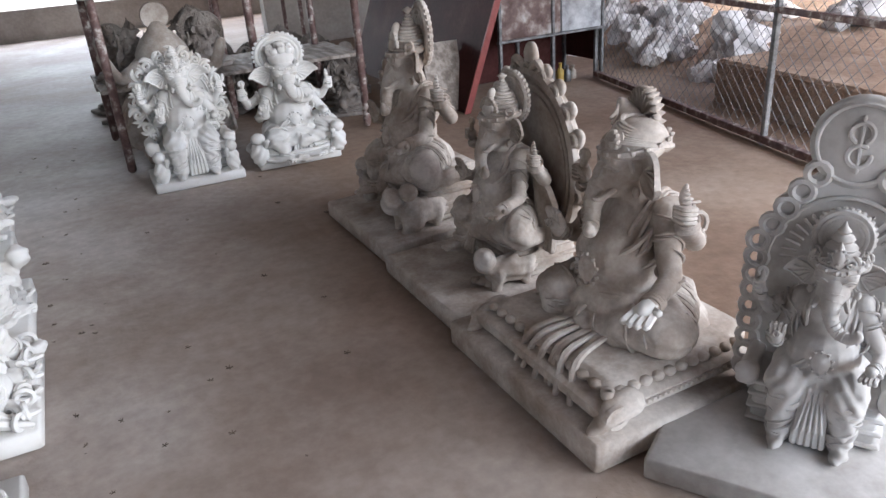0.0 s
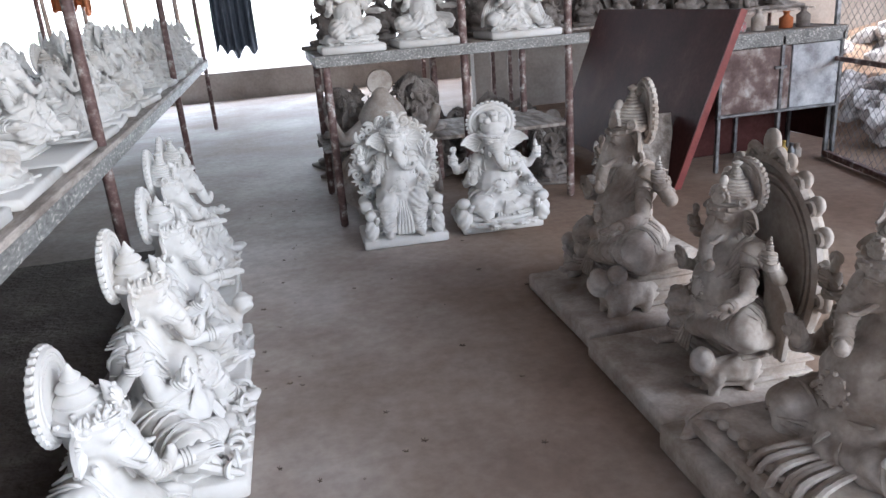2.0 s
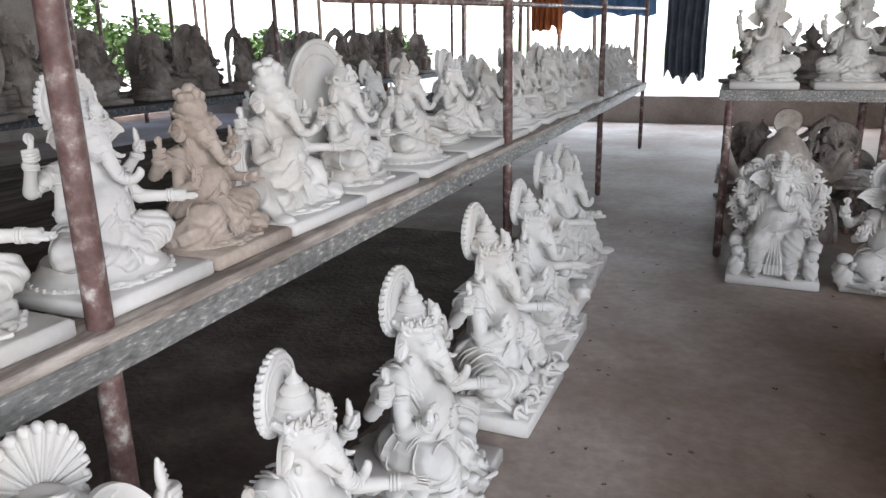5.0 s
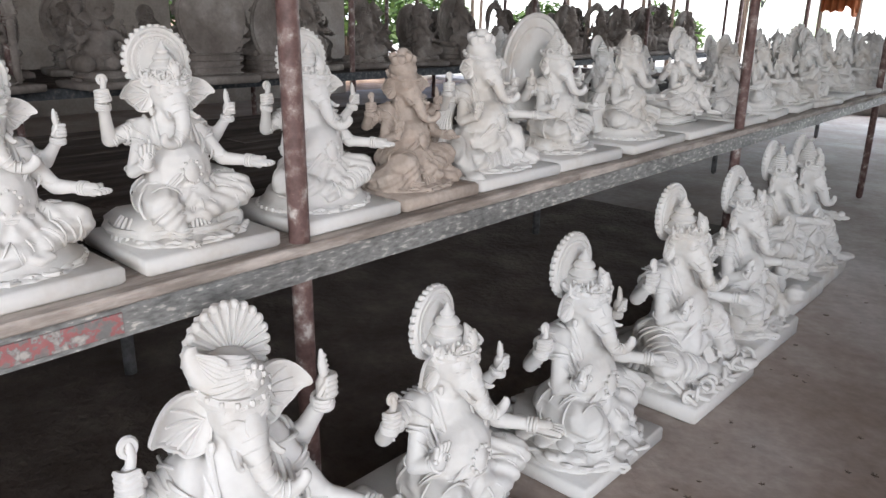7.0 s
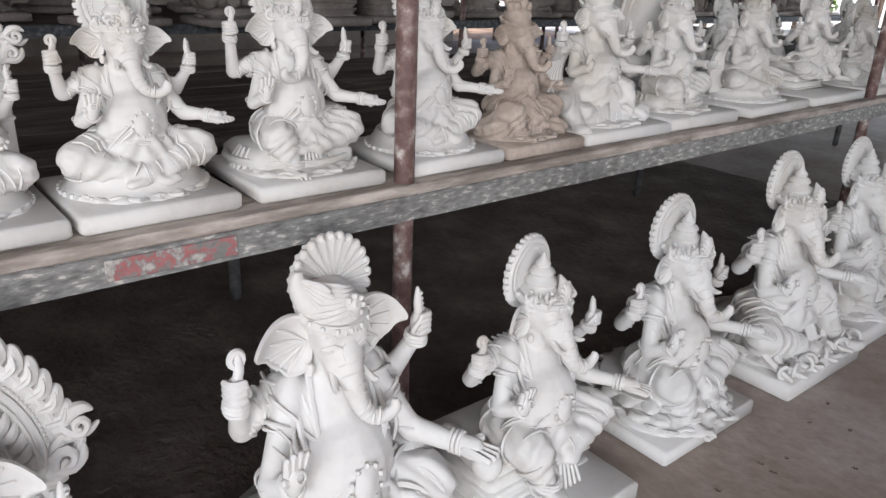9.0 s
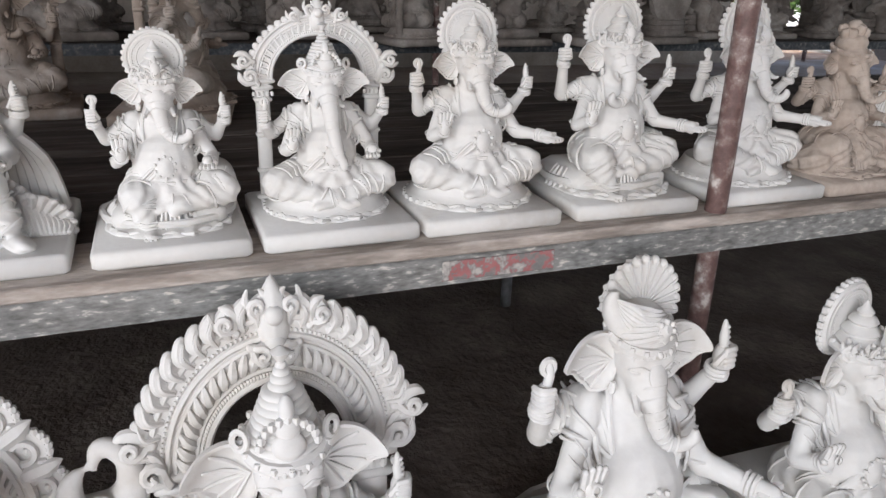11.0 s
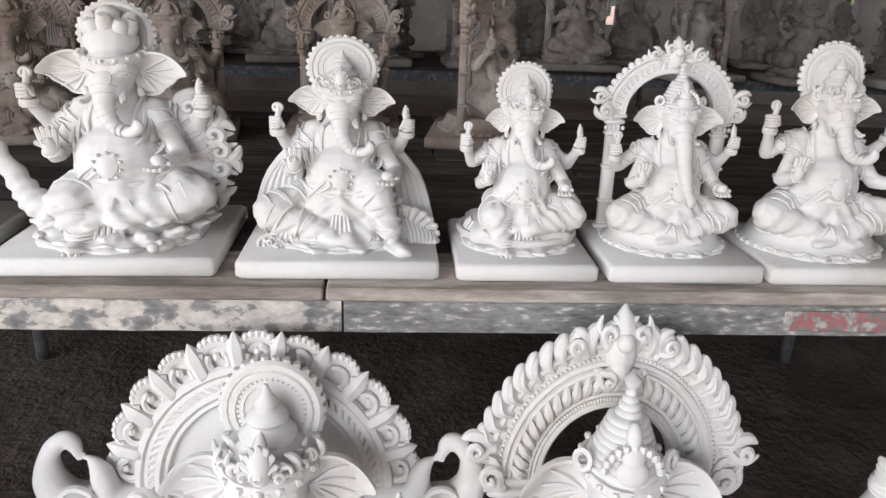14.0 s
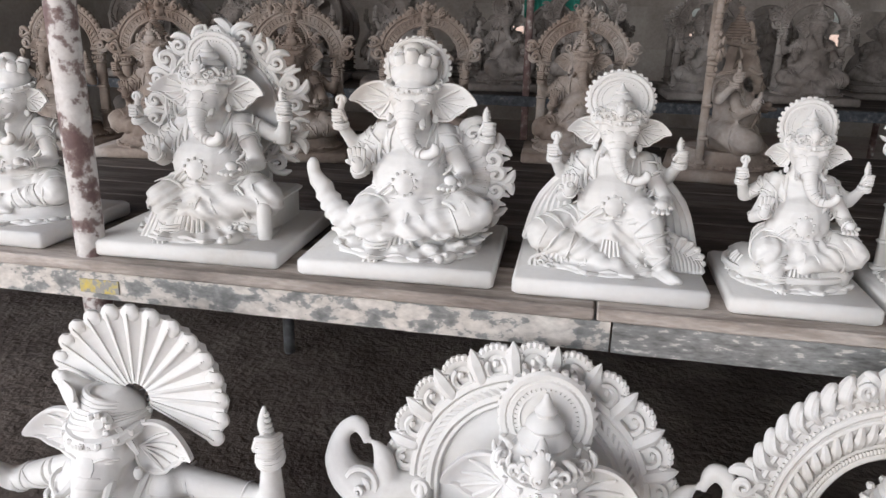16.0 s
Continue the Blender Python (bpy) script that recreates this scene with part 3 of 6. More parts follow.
    for q in range(10):
        a = 2 * math.pi * q / 10
        k.ball((0.208, 0.05 * math.sin(a), zb + 0.056 * math.cos(a)), 0.009, n=6, m=4)
    k.ring((0.06, 0, zb - 0.07), 0.138, 0.013, (0, 8, 0), n=24, squash=1.06)
    k.ring((0.055, 0, zb - 0.098), 0.128, 0.012, (0, 8, 0), n=24, squash=1.1)
    for i, r in enumerate((0.011, 0.006, 0.009)):
        k.tube([(0.0, 0.13, zb + 0.21), (0.125, 0.115 - i * 0.018, zb + 0.10 - i * 0.020), (0.19, -0.02 - i * 0.022, zb - 0.01), (0.16, -0.12 - i * 0.012, zb - 0.10)], [0.5 * r, r, 1.2 * r, 0.6 * r], 6)
    for i in range(16):
        a = radians(-78 + 10.4 * i)
        k.ball((0.055 + 0.14 * math.cos(a), 0.155 * math.sin(a), zb + 0.07 - 0.10 * math.cos(a)), 0.0095, n=6, m=4)
    for i in range(5):
        y = -0.03 + i * 0.015
        k.tube([(0.18, y * 0.6, zb - 0.1), (0.235, y * 1.1, z0 + 0.04), (0.28, y * 1.8, z0 - 0.085)], [0.006, 0.008, 0.009], 5)
    sh = zb + 0.22
    for s in (-1, 1):
        for i in range(5):
            q = 0.012 * math.sin(i * 2.3 + s)
            k.tube([(-0.09, s * (0.04 + 0.030 * i), sh + 0.005), (0.0, s * (0.078 + 0.022 * i + q), sh + 0.045 - 0.012 * i), (0.085, s * (0.082 + 0.022 * i - q), sh - 0.06 - 0.02 * i), (0.12, s * (0.07 + 0.02 * i), sh - 0.17 + 2 * q)], [0.005, 0.010 - 0.001 * i, 0.009, 0.004], 6)
        k.ball((0, s * 0.125, sh - 0.02), (0.055, 0.05, 0.055))
        if arms != "two":
            up = lift[s > 0]
            el, wr = (-0.05, s * (spread - 0.03), sh - 0.12 + up * 0.4), (0.03, s * (spread + 0.012), sh - 0.02 + up)
            k.tube([(-0.03, s * 0.13, sh - 0.01), el], [0.044, 0.037])
            k.tube([el, wr], [0.036, 0.024])
            folds(k, (-0.03, s * 0.15, sh - 0.02), el, 0.043, 0.038, 3, thick=0.005)
            emblem_hand(k, wr, s, s < 0)
            k.ring((-0.038, s * 0.2, sh - 0.05), 0.045, 0.008, (90, 0, 0), n=12, k=5)
    rw = (0.165, -0.20, sh - 0.17)
    k.tube([(0.02, -0.135, sh - 0.03), (0.07, -0.22, sh - 0.21)], [0.044, 0.037])
    k.tube([(0.07, -0.225, sh - 0.21), rw], [0.037, 0.026])
    folds(k, (0.02, -0.14, sh - 0.02), (0.07, -0.225, sh - 0.21), 0.047, 0.041, 4, thick=0.005)
    for q in range(3):
        k.ring((rw[0] - 0.012 * q, rw[1], rw[2] - 0.004 * q), 0.029, 0.007, (0, 50, 0), n=12, k=5)
    hand(k, rw, (0.28, 0, 1), (1, 0, 0), flat=True, s=1.05)
    k.ring((rw[0] + 0.045, rw[1], rw[2] + 0.05), 0.014, 0.004, (0, 75, 0), n=10, k=4)
    elb = (0.085, 0.235, sh - 0.20)
    k.tube([(0.02, 0.135, sh - 0.03), elb], [0.044, 0.037])
    folds(k, (0.02, 0.14, sh - 0.02), elb, 0.047, 0.041, 4, thick=0.005)
    lw = (0.22, 0.21, sh - 0.20) if arms != "reach" else (0.235, 0.315, sh - 0.20)
    k.tube([elb, lw], [0.037, 0.026])
    yaw = -25 if arms != "reach" else 25
    for q in range(3):
        k.ring((lw[0] - q * 0.013, lw[1] - q * 0.013 * math.tan(radians(yaw)), lw[2]), 0.029, 0.0075, (0, 90, yaw), n=12, k=5)
    if arms != "reach":
        hand(k, lw, (1, -0.2, -0.05), (0, 0, 1), flat=True, s=1.05)
        k.ball((0.272, 0.20, sh - 0.175), (0.026, 0.026, 0.022), n=10, m=7)
    else:
        hand(k, lw, (1, 0.45, -0.08), (0, 0, 1), flat=True, s=1.15)
    # head
    head = len(k.v)
    hz = sh + 0.135
    k.ball((0.02, 0, hz - 0.10), (0.07, 0.08, 0.09))
    k.ball((0.05, 0, hz + 0.015), (0.095, 0.094, 0.10))
    k.ball((0.10, 0, hz - 0.045), (0.062, 0.07, 0.085), (0, -14, 0))
    for s in (-1, 1):
        k.ball((0.088, s * 0.046, hz + 0.028), (0.052, 0.046, 0.052))
        ear(k, (0.035, s * 0.078, hz + 0.0), s, 0.112 * big_ears)
        k.tube([(0.115, s * 0.052, hz - 0.075), (0.165, s * 0.068, hz - 0.10), (0.19, s * 0.072, hz - 0.095)], [0.016, 0.012, 0.006], 7)
        k.ball((0.118, s * 0.062, hz + 0.0), (0.012, 0.020, 0.008), (0, 0, s * 30), n=8, m=5)
        k.tube([(0.112, s * 0.085, hz + 0.006), (0.134, s * 0.058, hz + 0.018), (0.142, s * 0.03, hz + 0.008)], [0.004, 0.006, 0.004], 5)
        k.ball((0.055, s * 0.098, hz - 0.075), (0.014, 0.014, 0.022), n=7, m=5)
    t = trunk
    if t == 0:
        line = [(0.12, 0, hz - 0.03), (0.175, 0, hz - 0.12), (0.20, 0.008, hz - 0.22), (0.225, 0.03, hz - 0.33), (0.24, 0.06, hz - 0.41)]
        thick = [0.060, 0.045, 0.038, 0.031, 0.020]
    else:
        line = [(0.11, 0, hz - 0.03), (0.155, 0, hz - 0.10), (0.175, 0.012 * t, hz - 0.16), (0.185, 0.045 * t, hz - 0.205), (0.205, 0.095 * t, hz - 0.215), (0.218, 0.13 * t, hz - 0.19), (0.22, 0.122 * t, hz - 0.165)]
        thick = [0.055, 0.039, 0.032, 0.028, 0.025, 0.021, 0.013]
    k.tube(line, thick, 12)
    for i in range(9):
        f = 0.35 + 0.4 * i
        j = min(int(f), len(line) - 2)
        p = Vector(line[j]).lerp(Vector(line[j + 1]), f - j)
        r = thick[j] + (thick[j + 1] - thick[j]) * (f - j)
        d = (Vector(line[j + 1]) - Vector(line[j])).normalized()
        m = d.to_track_quat("Z", "Y").to_matrix()
        k.tube([p + m @ Vector((r * 0.97 * math.cos(g), r * 0.97 * math.sin(g), 0)) + Vector((0.002, 0, 0)) for g in [radians(q) for q in range(0, 361, 30)]], 0.0042, 4, smooth=False)
    k.lathe((0.150, 0, hz - 0.012), [(0.032, -0.004), (0.032, 0.004), (0.02, 0.010), (0.006, 0.014)], 12, 1.3, 1, rot=(0, 64, 0))
    for i in range(9):
        k.ball((0.150 - abs(i - 4) * 0.008, (i - 4) * 0.018, hz + 0.055 - abs(i - 4) * 0.004), 0.0095, n=6, m=4)
    # headdress
    cz = hz + 0.075
    k.ring((0.03, 0, cz), 0.105, 0.018, (0, 12, 0), n=22)
    for i in range(16):
        a = 2 * math.pi * i / 16
        k.ball((0.03 + 0.115 * math.cos(a), 0.115 * math.sin(a), cz + 0.012 - 0.03 * math.cos(a)), 0.011, n=6, m=4)
    top = 1.0 + base
    h = max(top - cz, 0.12) * (0.6 if crown == "flat" else 1.0 if arch in ("flame", "small") else 0.9)
    if crown == "cone":
        prof = [(0.1, 0)]
        for i in range(12):
            r = 0.104 - 0.0072 * i - (0.012 if i > 7 else 0)
            prof += [(r - 0.003, h * (0.005 + 0.07 * i)), (r + 0.003, h * (0.02 + 0.07 * i)), (r + 0.002, h * (0.05 + 0.07 * i)), (r - 0.004, h * (0.068 + 0.07 * i))]
        for s in (-1, 1):
            k.ring((0.055, s * 0.118, cz + 0.03), 0.022, 0.009, (0, 80, s * 40), n=12, k=5)
        k.lathe((0.02, 0, cz), prof + [(0.02, h * 0.9), (0.026, h * 0.94), (0.004, h)], 16)
        for i in range(3):
            k.ball((0.112 - i * 0.012, 0, cz + 0.03 + i * 0.04), (0.022, 0.045 - i * 0.012, 0.034), (0, -20, 0))
        for i in range(11):
            a = radians(-80 + 16 * i)
            k.ball((0.105, 0.075 * math.sin(a), cz + 0.02 + 0.07 * math.cos(a)), 0.013, n=6, m=4)
    elif crown == "flat":
        k.lathe((0.02, 0, cz), [(0.094, -0.01), (0.098, 0.012), (0.078, 0.03), (0.06, 0.042), (0.068, 0.056), (0.052, 0.07), (0.04, 0.08), (0.05, 0.092), (0.042, 0.106), (0.024, 0.116), (0.03, 0.128), (0.014, 0.146), (0.004, 0.17)], 18)
        for i in range(9):
            a = radians(-84 + 168 * i / 8)
            scroll(k, (0.02 + 0.098 * math.cos(a), 0.098 * math.sin(a), cz + 0.0), 25 * math.sin(i * 2.2), 0.038 if i % 2 else 0.046, 1 if i % 2 else -1)
        k.tube([(0.118, 0, cz + 0.0), (0.122, 0, cz + 0.05), (0.098, 0, cz + 0.10)], [0.022, 0.030, 0.004], 8)
        for i in range(7):
            a = radians(-80 + 160 * i / 6)
            k.tube([(0.138, 0.008 * math.sin(a), cz + 0.02), (0.128, 0.036 * math.sin(a), cz + 0.03 + 0.05 * math.cos(a))], [0.005, 0.008], 5)
        for s in (-1, 1):
            k.ring((0.05, s * 0.105, cz - 0.005), 0.024, 0.010, (0, 80, s * 50), n=12, k=6)
            k.ball((0.058, s * 0.11, cz - 0.005), 0.013, n=7, m=5)
    elif crown == "turban":
        k.ball((0.015, 0, cz + 0.015), (0.100, 0.104, 0.082))
        for i in range(9):
            k.ring((0.015, 0, cz - 0.02 + i * 0.012), 0.106 - 0.0075 * abs(i - 2), 0.010, (18 - 4 * i, -10, 0), n=24, k=6)
        k.lathe((0.105, 0.035, cz + 0.035), [(0.034, -0.01), (0.036, 0.004), (0.02, 0.012), (0.014, 0.02)], 14, rot=(0, 68, 20))
        for i in range(8):
            g = 2 * math.pi * i / 8
            k.ball((0.112, 0.035 + 0.030 * math.cos(g), cz + 0.035 + 0.030 * math.sin(g)), 0.0105, n=6, m=4)
        k.tube([(0.02, -0.05, cz + 0.025), (0.02, -0.10, cz + 0.075), (0.035, -0.125, cz + 0.125), (0.045, -0.112, cz + 0.14)], [0.062, 0.046, 0.022, 0.008], 9)
        for i in range(6):
            k.tube([(0.095, 0.01 - i * 0.012, cz + 0.0 + i * 0.018), (0.072, -0.07, cz + 0.03 + i * 0.015), (0.05, -0.115, cz + 0.09 + i * 0.006)], [0.007, 0.008, 0.004], 5)
        fan(k, (-0.035, plume_at, cz + 0.055), plume, 12, -105, 110)
        for i in range(4):
            k.tube([(0.085, 0.06, cz + 0.03), (0.075, 0.10 + i * 0.006, cz - 0.03 - i * 0.012)], [0.010, 0.007], 5)
    elif crown == "flower":
        k.ball((0.02, 0, cz + 0.05), (0.09, 0.1, 0.07))
        for i in range(9):
            a = 2 * math.pi * i / 9
            k.ball((0.02 + 0.04 * math.cos(a), 0.07 * math.sin(a), cz + 0.11 + 0.015 * math.cos(3 * a)), (0.035, 0.035, 0.05), (0, 25, math.degrees(a)), n=7, m=5)
        k.ball((0.02, 0, cz + 0.15), 0.045)
    if halo:
        c = Vector((-0.05, 0, cz + 0.075))
        k.lathe(c, [(halo, -0.014), (halo, 0.014)], 26, rot=(0, 90, 0))
        for R in (halo * 0.97, halo * 0.8):
            k.ring(c + Vector((0.012, 0, 0)), R, 0.012, (0, 90, 0), n=28)
        k.ring(c + Vector((0.012, 0, 0)), halo * 0.62, 0.008, (0, 90, 0), n=24, k=5)
        for i in range(40):
            a = 2 * math.pi * i / 40
            d = Vector((0, math.cos(a), math.sin(a)))
            k.tube([c + d * halo * 0.64 + Vector((0.014, 0, 0)), c + d * halo * 0.78 + Vector((0.014, 0, 0))], 0.0065, 4, smooth=False)
            k.tube([c + d * halo * 0.82 + Vector((0.014, 0, 0)), c + d * halo * 0.95 + Vector((0.014, 0, 0))], 0.006, 4, smooth=False)
        for i in range(30):
            a = 2 * math.pi * i / 30
            k.ball(c + Vector((0, halo * 1.03 * math.cos(a), halo * 1.03 * math.sin(a))), (0.016, halo * 0.11, halo * 0.11), n=6, m=4)
    if cape:
        for s in (-1, 1):
            for i in range(6):
                k.tube([(-0.04, s * 0.14, sh - 0.02), (-0.06, s * (0.2 + i * 0.025), sh - 0.2 - i * 0.01), (0.0, s * (0.22 + i * 0.035), z0 - 0.02)], [0.03, 0.028, 0.02], 6)
    if head_size != 1:
        for v in k.v[head:]:
            v.x, v.y, v.z = 0.02 + (v.x - 0.02) * head_size, v.y * head_size, sh + (v.z - sh) * head_size
    if turn:
        spin = Matrix.Rotation(radians(turn), 3, "Z")
        for v in k.v[head:]:
            v.xy = (spin @ Vector((v.x - 0.02, v.y, 0))).xy + Vector((0.02, 0))
    # frames behind the figure
    if arch in ("flame", "swan", "small"):
        R, rise, cy, xb, w = {"flame": (0.36, 0.39, 0.64, -0.12, 0.165), "swan": (0.325, 0.33, 0.575, -0.13, 0.05), "small": (0.37, 0.335, 0.70, -0.11, 0.12)}[arch]
        cy += base * 0.8
        oy = -0.045 if arch == "swan" else 0.0

        def rim(f, a, lift=0.0):
            """A point on the arch: f of its outer radius, a in radians."""
            return Vector((xb + lift, f * R * math.cos(a) + oy, cy + f * rise * math.sin(a)))
        bend = [math.pi * i / 30 for i in range(31)]
        fin = 1 - w / R
        if arch == "swan":
            k.slab([(R * 0.96 + oy, 0.06)] + [(p.y, p.z) for p in (rim(1.0, a) for a in bend)] + [(oy - R * 0.96, 0.06)], xb - 0.03, xb - 0.004)
            for f, th in ((0.99, 0.014), (0.93, 0.010), (0.84, 0.014), (0.78, 0.008)):
                k.tube([(xb + 0.004, f * R + oy, 0.1)] + [rim(f, a, 0.004) for a in bend] + [(xb + 0.004, oy - f * R, 0.1)], th, 6, smooth=False)
            for i in range(40):
                a = math.pi * (i + 0.5) / 40
                k.tube([rim(0.86, a - 0.035, 0.008), rim(0.92, a + 0.035, 0.008)], 0.008, 5, smooth=False)
            for i in range(11):
                a = math.pi * (i + 0.5) / 11
                c = rim(1.07, a, -0.012)
                k.lathe(c, [(0.050, -0.016), (0.056, 0.0), (0.050, 0.012), (0.036, 0.010), (0.030, 0.002)], 16, rot=(0, 90, 0))
                for q in range(13):
                    g = a - 1.7 + 3.4 * q / 12
                    k.ball(c + Vector((0.006, 0.055 * math.cos(g), 0.055 * math.sin(g))), 0.0105, n=6, m=4)
                k.ring(c + Vector((0.014, 0, 0)), 0.026, 0.0085, (0, 90, 0), math.degrees(-a), math.degrees(-a) + 250, n=12, k=5)
                k.ball(c + Vector((0.012, 0.012 * math.cos(a), 0.012 * math.sin(a))), 0.011, n=6, m=4)
                if i:
                    e = math.pi * i / 11
                    k.tube([rim(1.02, e, 0.004), rim(1.16, e, 0.004), rim(1.26, e, 0.0)], [0.020, 0.022, 0.003], 6)
                    for g in (-0.035, 0.035):
                        k.ball(rim(1.15, e + g, 0.004), (0.012, 0.013, 0.013), n=6, m=4)
        else:
            ring = [(p.y, p.z) for p in (rim(fin, a) for a in bend)] + [(p.y, p.z) for p in (rim(0.98, a) for a in reversed(bend))]
            k.slab(ring, xb - 0.045, xb + 0.012)
            for f, th in ((0.97, 0.010), (1 - 0.34 * w / R, 0.009), (1 - 0.46 * w / R, 0.007), (1 - 0.80 * w / R, 0.007), (fin + 0.02, 0.011)):
                k.tube([rim(f, a, 0.014) for a in bend], th, 6, smooth=False)
            for s in (-1, 1):
                y = s * (R - w * 0.55)
                k.box((xb - 0.012, y, cy / 2), (0.05, w * 0.62, cy), bevel=0.01)
                for z, f in ((cy - 0.012, 1.12), (cy - 0.045, 0.95), (cy - 0.11, 0.8), (cy - 0.3, 0.75), (0.2, 0.8), (0.05, 1.0)):
                    k.box((xb - 0.006, y, z), (0.064, w * f, 0.026), bevel=0.008)
                for q in range(5):
                    k.ball((xb + 0.018, y + (q - 2) * w * 0.2, cy - 0.078), (0.01, 0.011, 0.016), n=6, m=4)
                size = 0.085 if arch == "flame" else 0.09
                scroll(k, (xb + 0.025, s * (R - w * 0.30), cy + 0.01), -s * 78, size, -s)
                scroll(k, (xb + 0.02, s * (R + 0.0), cy + 0.075), -s * 55, size * 0.9, s)
            count = 27
            for i in range(count):
                a = math.pi * (i + 0.5) / count
                side = 1 if a < math.pi / 2 else -1
                if arch == "flame":
                    b2 = a + side * 0.045
                    k.tube([rim(0.93, a, 0.0), rim(1.03, a - side * 0.012, 0.012), rim(1.09, b2, 0.010), rim(1.085, b2 + side * 0.03, 0.004)], [0.018, 0.023, 0.016, 0.006], 7)
                    k.tube([rim(0.92, a, 0.016), rim(1.02, a, 0.036), rim(1.07, b2, 0.026)], [0.005, 0.007, 0.004], 5)
                    k.tube([rim(0.665, a - side * 0.03, 0.012), rim(0.72, a + side * 0.01, 0.026), rim(0.78, a + side * 0.06, 0.014)], [0.013, 0.015, 0.005], 6)
                else:
                    k.ball(rim(1.0, a, 0.0), (0.026, 0.024, 0.022), n=7, m=5)
                    k.tube([rim(0.74, a, 0.012), rim(0.86, a + side * 0.03, 0.018)], [0.010, 0.007], 5)
            for i in range(76):
                a = math.pi * i / 75
                k.ball(rim(fin + 0.055, a, 0.016), 0.0078, n=5, m=4)
                if arch == "flame":
                    k.ball(rim(0.885, a, 0.016), 0.0058, n=5, m=4)
            top_z = cy + rise
            k.tube([(xb, 0, top_z - 0.05), (xb + 0.01, 0, top_z + 0.03), (xb, 0, top_z + 0.085)], [0.05, 0.042, 0.006], 8)
            k.ball((xb + 0.045, 0, top_z + 0.005), 0.026, n=10, m=7)
            for s in (-1, 1):
                scroll(k, (xb + 0.02, s * 0.05, top_z + 0.0), s * 20, 0.062, s)
                scroll(k, (xb + 0.02, s * 0.12, top_z - 0.035), s * -10, 0.062, s)
                if arch == "flame":
                    scroll(k, (xb + 0.03, s * 0.045, top_z - 0.075), 180 - s * 30, 0.055, s)
            if arch == "flame":
                k.ball((xb + 0.03, 0, top_z - 0.07), (0.022, 0.03, 0.026), n=10, m=7)
        if arch == "swan":
            for s in (-1, 1):
                k.box((xb - 0.012, oy + s * (R - 0.030), cy - 0.17), (0.05, 0.12, 0.04), bevel=0.01)
                k.tube([(xb, oy + s * (R - 0.020), cy - 0.040), (xb + 0.02, oy + s * (R + 0.150), cy - 0.040), (xb + 0.02, oy + s * (R + 0.210), cy + 0.020), (xb + 0.02, oy + s * (R + 0.205), cy + 0.100), (xb + 0.02, oy + s * (R + 0.165), cy + 0.145), (xb + 0.02, oy + s * (R + 0.140), cy + 0.125), (xb + 0.02, oy + s * (R + 0.135), cy + 0.090)], [0.05, 0.062, 0.046, 0.026, 0.021, 0.020, 0.009], 10)
                k.ring((xb + 0.06, oy + s * (R + 0.135), cy - 0.010), 0.044, 0.009, (0, 90, 0), n=16, k=5)
                scroll(k, (xb + 0.062, oy + s * (R + 0.135), cy - 0.040), s * 10, 0.045, s)
                k.tube([(xb + 0.02, oy + s * (R + 0.070), cy - 0.020), (xb + 0.03, oy + s * (R + 0.080), cy + 0.060), (xb + 0.02, oy + s * (R + 0.105), cy + 0.090)], [0.04, 0.03, 0.012], 8)
    elif arch == "oval":
        pts = [(0.40 * math.cos(radians(a)), 0.56 + 0.52 * math.sin(radians(a))) for a in range(-40, 221, 10)]
        k.slab([(-0.24, 0.05)] + [(0.24, 0.05)] + pts, -0.2, -0.15)
        for s, th in ((1.0, 0.03), (0.86, 0.014), (0.78, 0.01)):
            k.tube([(-0.145, y * s, 0.56 + (z - 0.56) * s) for y, z in pts], th, 6, smooth=False)
        for i in range(13):
            a = radians(-8 + 196 * i / 12)
            c = (-0.16, 0.435 * math.cos(a), 0.56 + 0.55 * math.sin(a))
            k.ball(c, (0.03, 0.06, 0.05), (-math.degrees(a) + 90, 0, 0), n=10, m=6)
            k.ring((-0.135, c[1] * 0.97, 0.56 + (c[2] - 0.56) * 0.97), 0.032, 0.012, (0, 90, 0), n=12, k=6)
        k.ball((-0.16, 0, 1.16), (0.03, 0.06, 0.08))
        for s in (-1, 1):
            k.tube([(-0.14, s * 0.03, 1.1), (-0.13, s * 0.1, 1.14), (-0.14, s * 0.14, 1.09)], [0.02, 0.024, 0.012], 7)
    elif arch == "shield":
        pts = [(0.39 * math.cos(radians(a)), 0.62 + 0.46 * math.sin(radians(a))) for a in range(-60, 241, 12)]
        k.slab(pts, -0.2, -0.16)
        k.tube([(-0.16, y, z) for y, z in pts], 0.022, 6, smooth=False)
        k.tube([(-0.155, y * 0.8, 0.62 + (z - 0.62) * 0.8) for y, z in pts], 0.01, 6, smooth=False)
    elif arch == "leaf":
        plate = [(0.30 * math.cos(radians(a)), 0.58 + 0.34 * math.sin(radians(a))) for a in range(-50, 231, 8)]
        k.slab([(-0.2, 0.1), (0.2, 0.1)] + plate, -0.16, -0.125)
        for f, th in ((0.97, 0.014), (0.84, 0.009)):
            k.tube([(-0.12, y * f, 0.58 + (z - 0.58) * f) for y, z in plate], th, 6, smooth=False)
        for i in range(44):
            a = radians(-48 + 276 * i / 43)
            k.ball((-0.118, 0.272 * math.cos(a), 0.58 + 0.308 * math.sin(a)), 0.012, n=6, m=4)
        for i in range(17):
            a = radians(-44 + 268 * i / 16)
            scroll(k, (-0.13, 0.30 * math.cos(a), 0.58 + 0.34 * math.sin(a)), math.degrees(a) - 90 + 12 * math.sin(i * 2.6), 0.105 + 0.012 * math.sin(i * 1.9), 1 if i % 2 else -1)
    elif arch == "emblem":
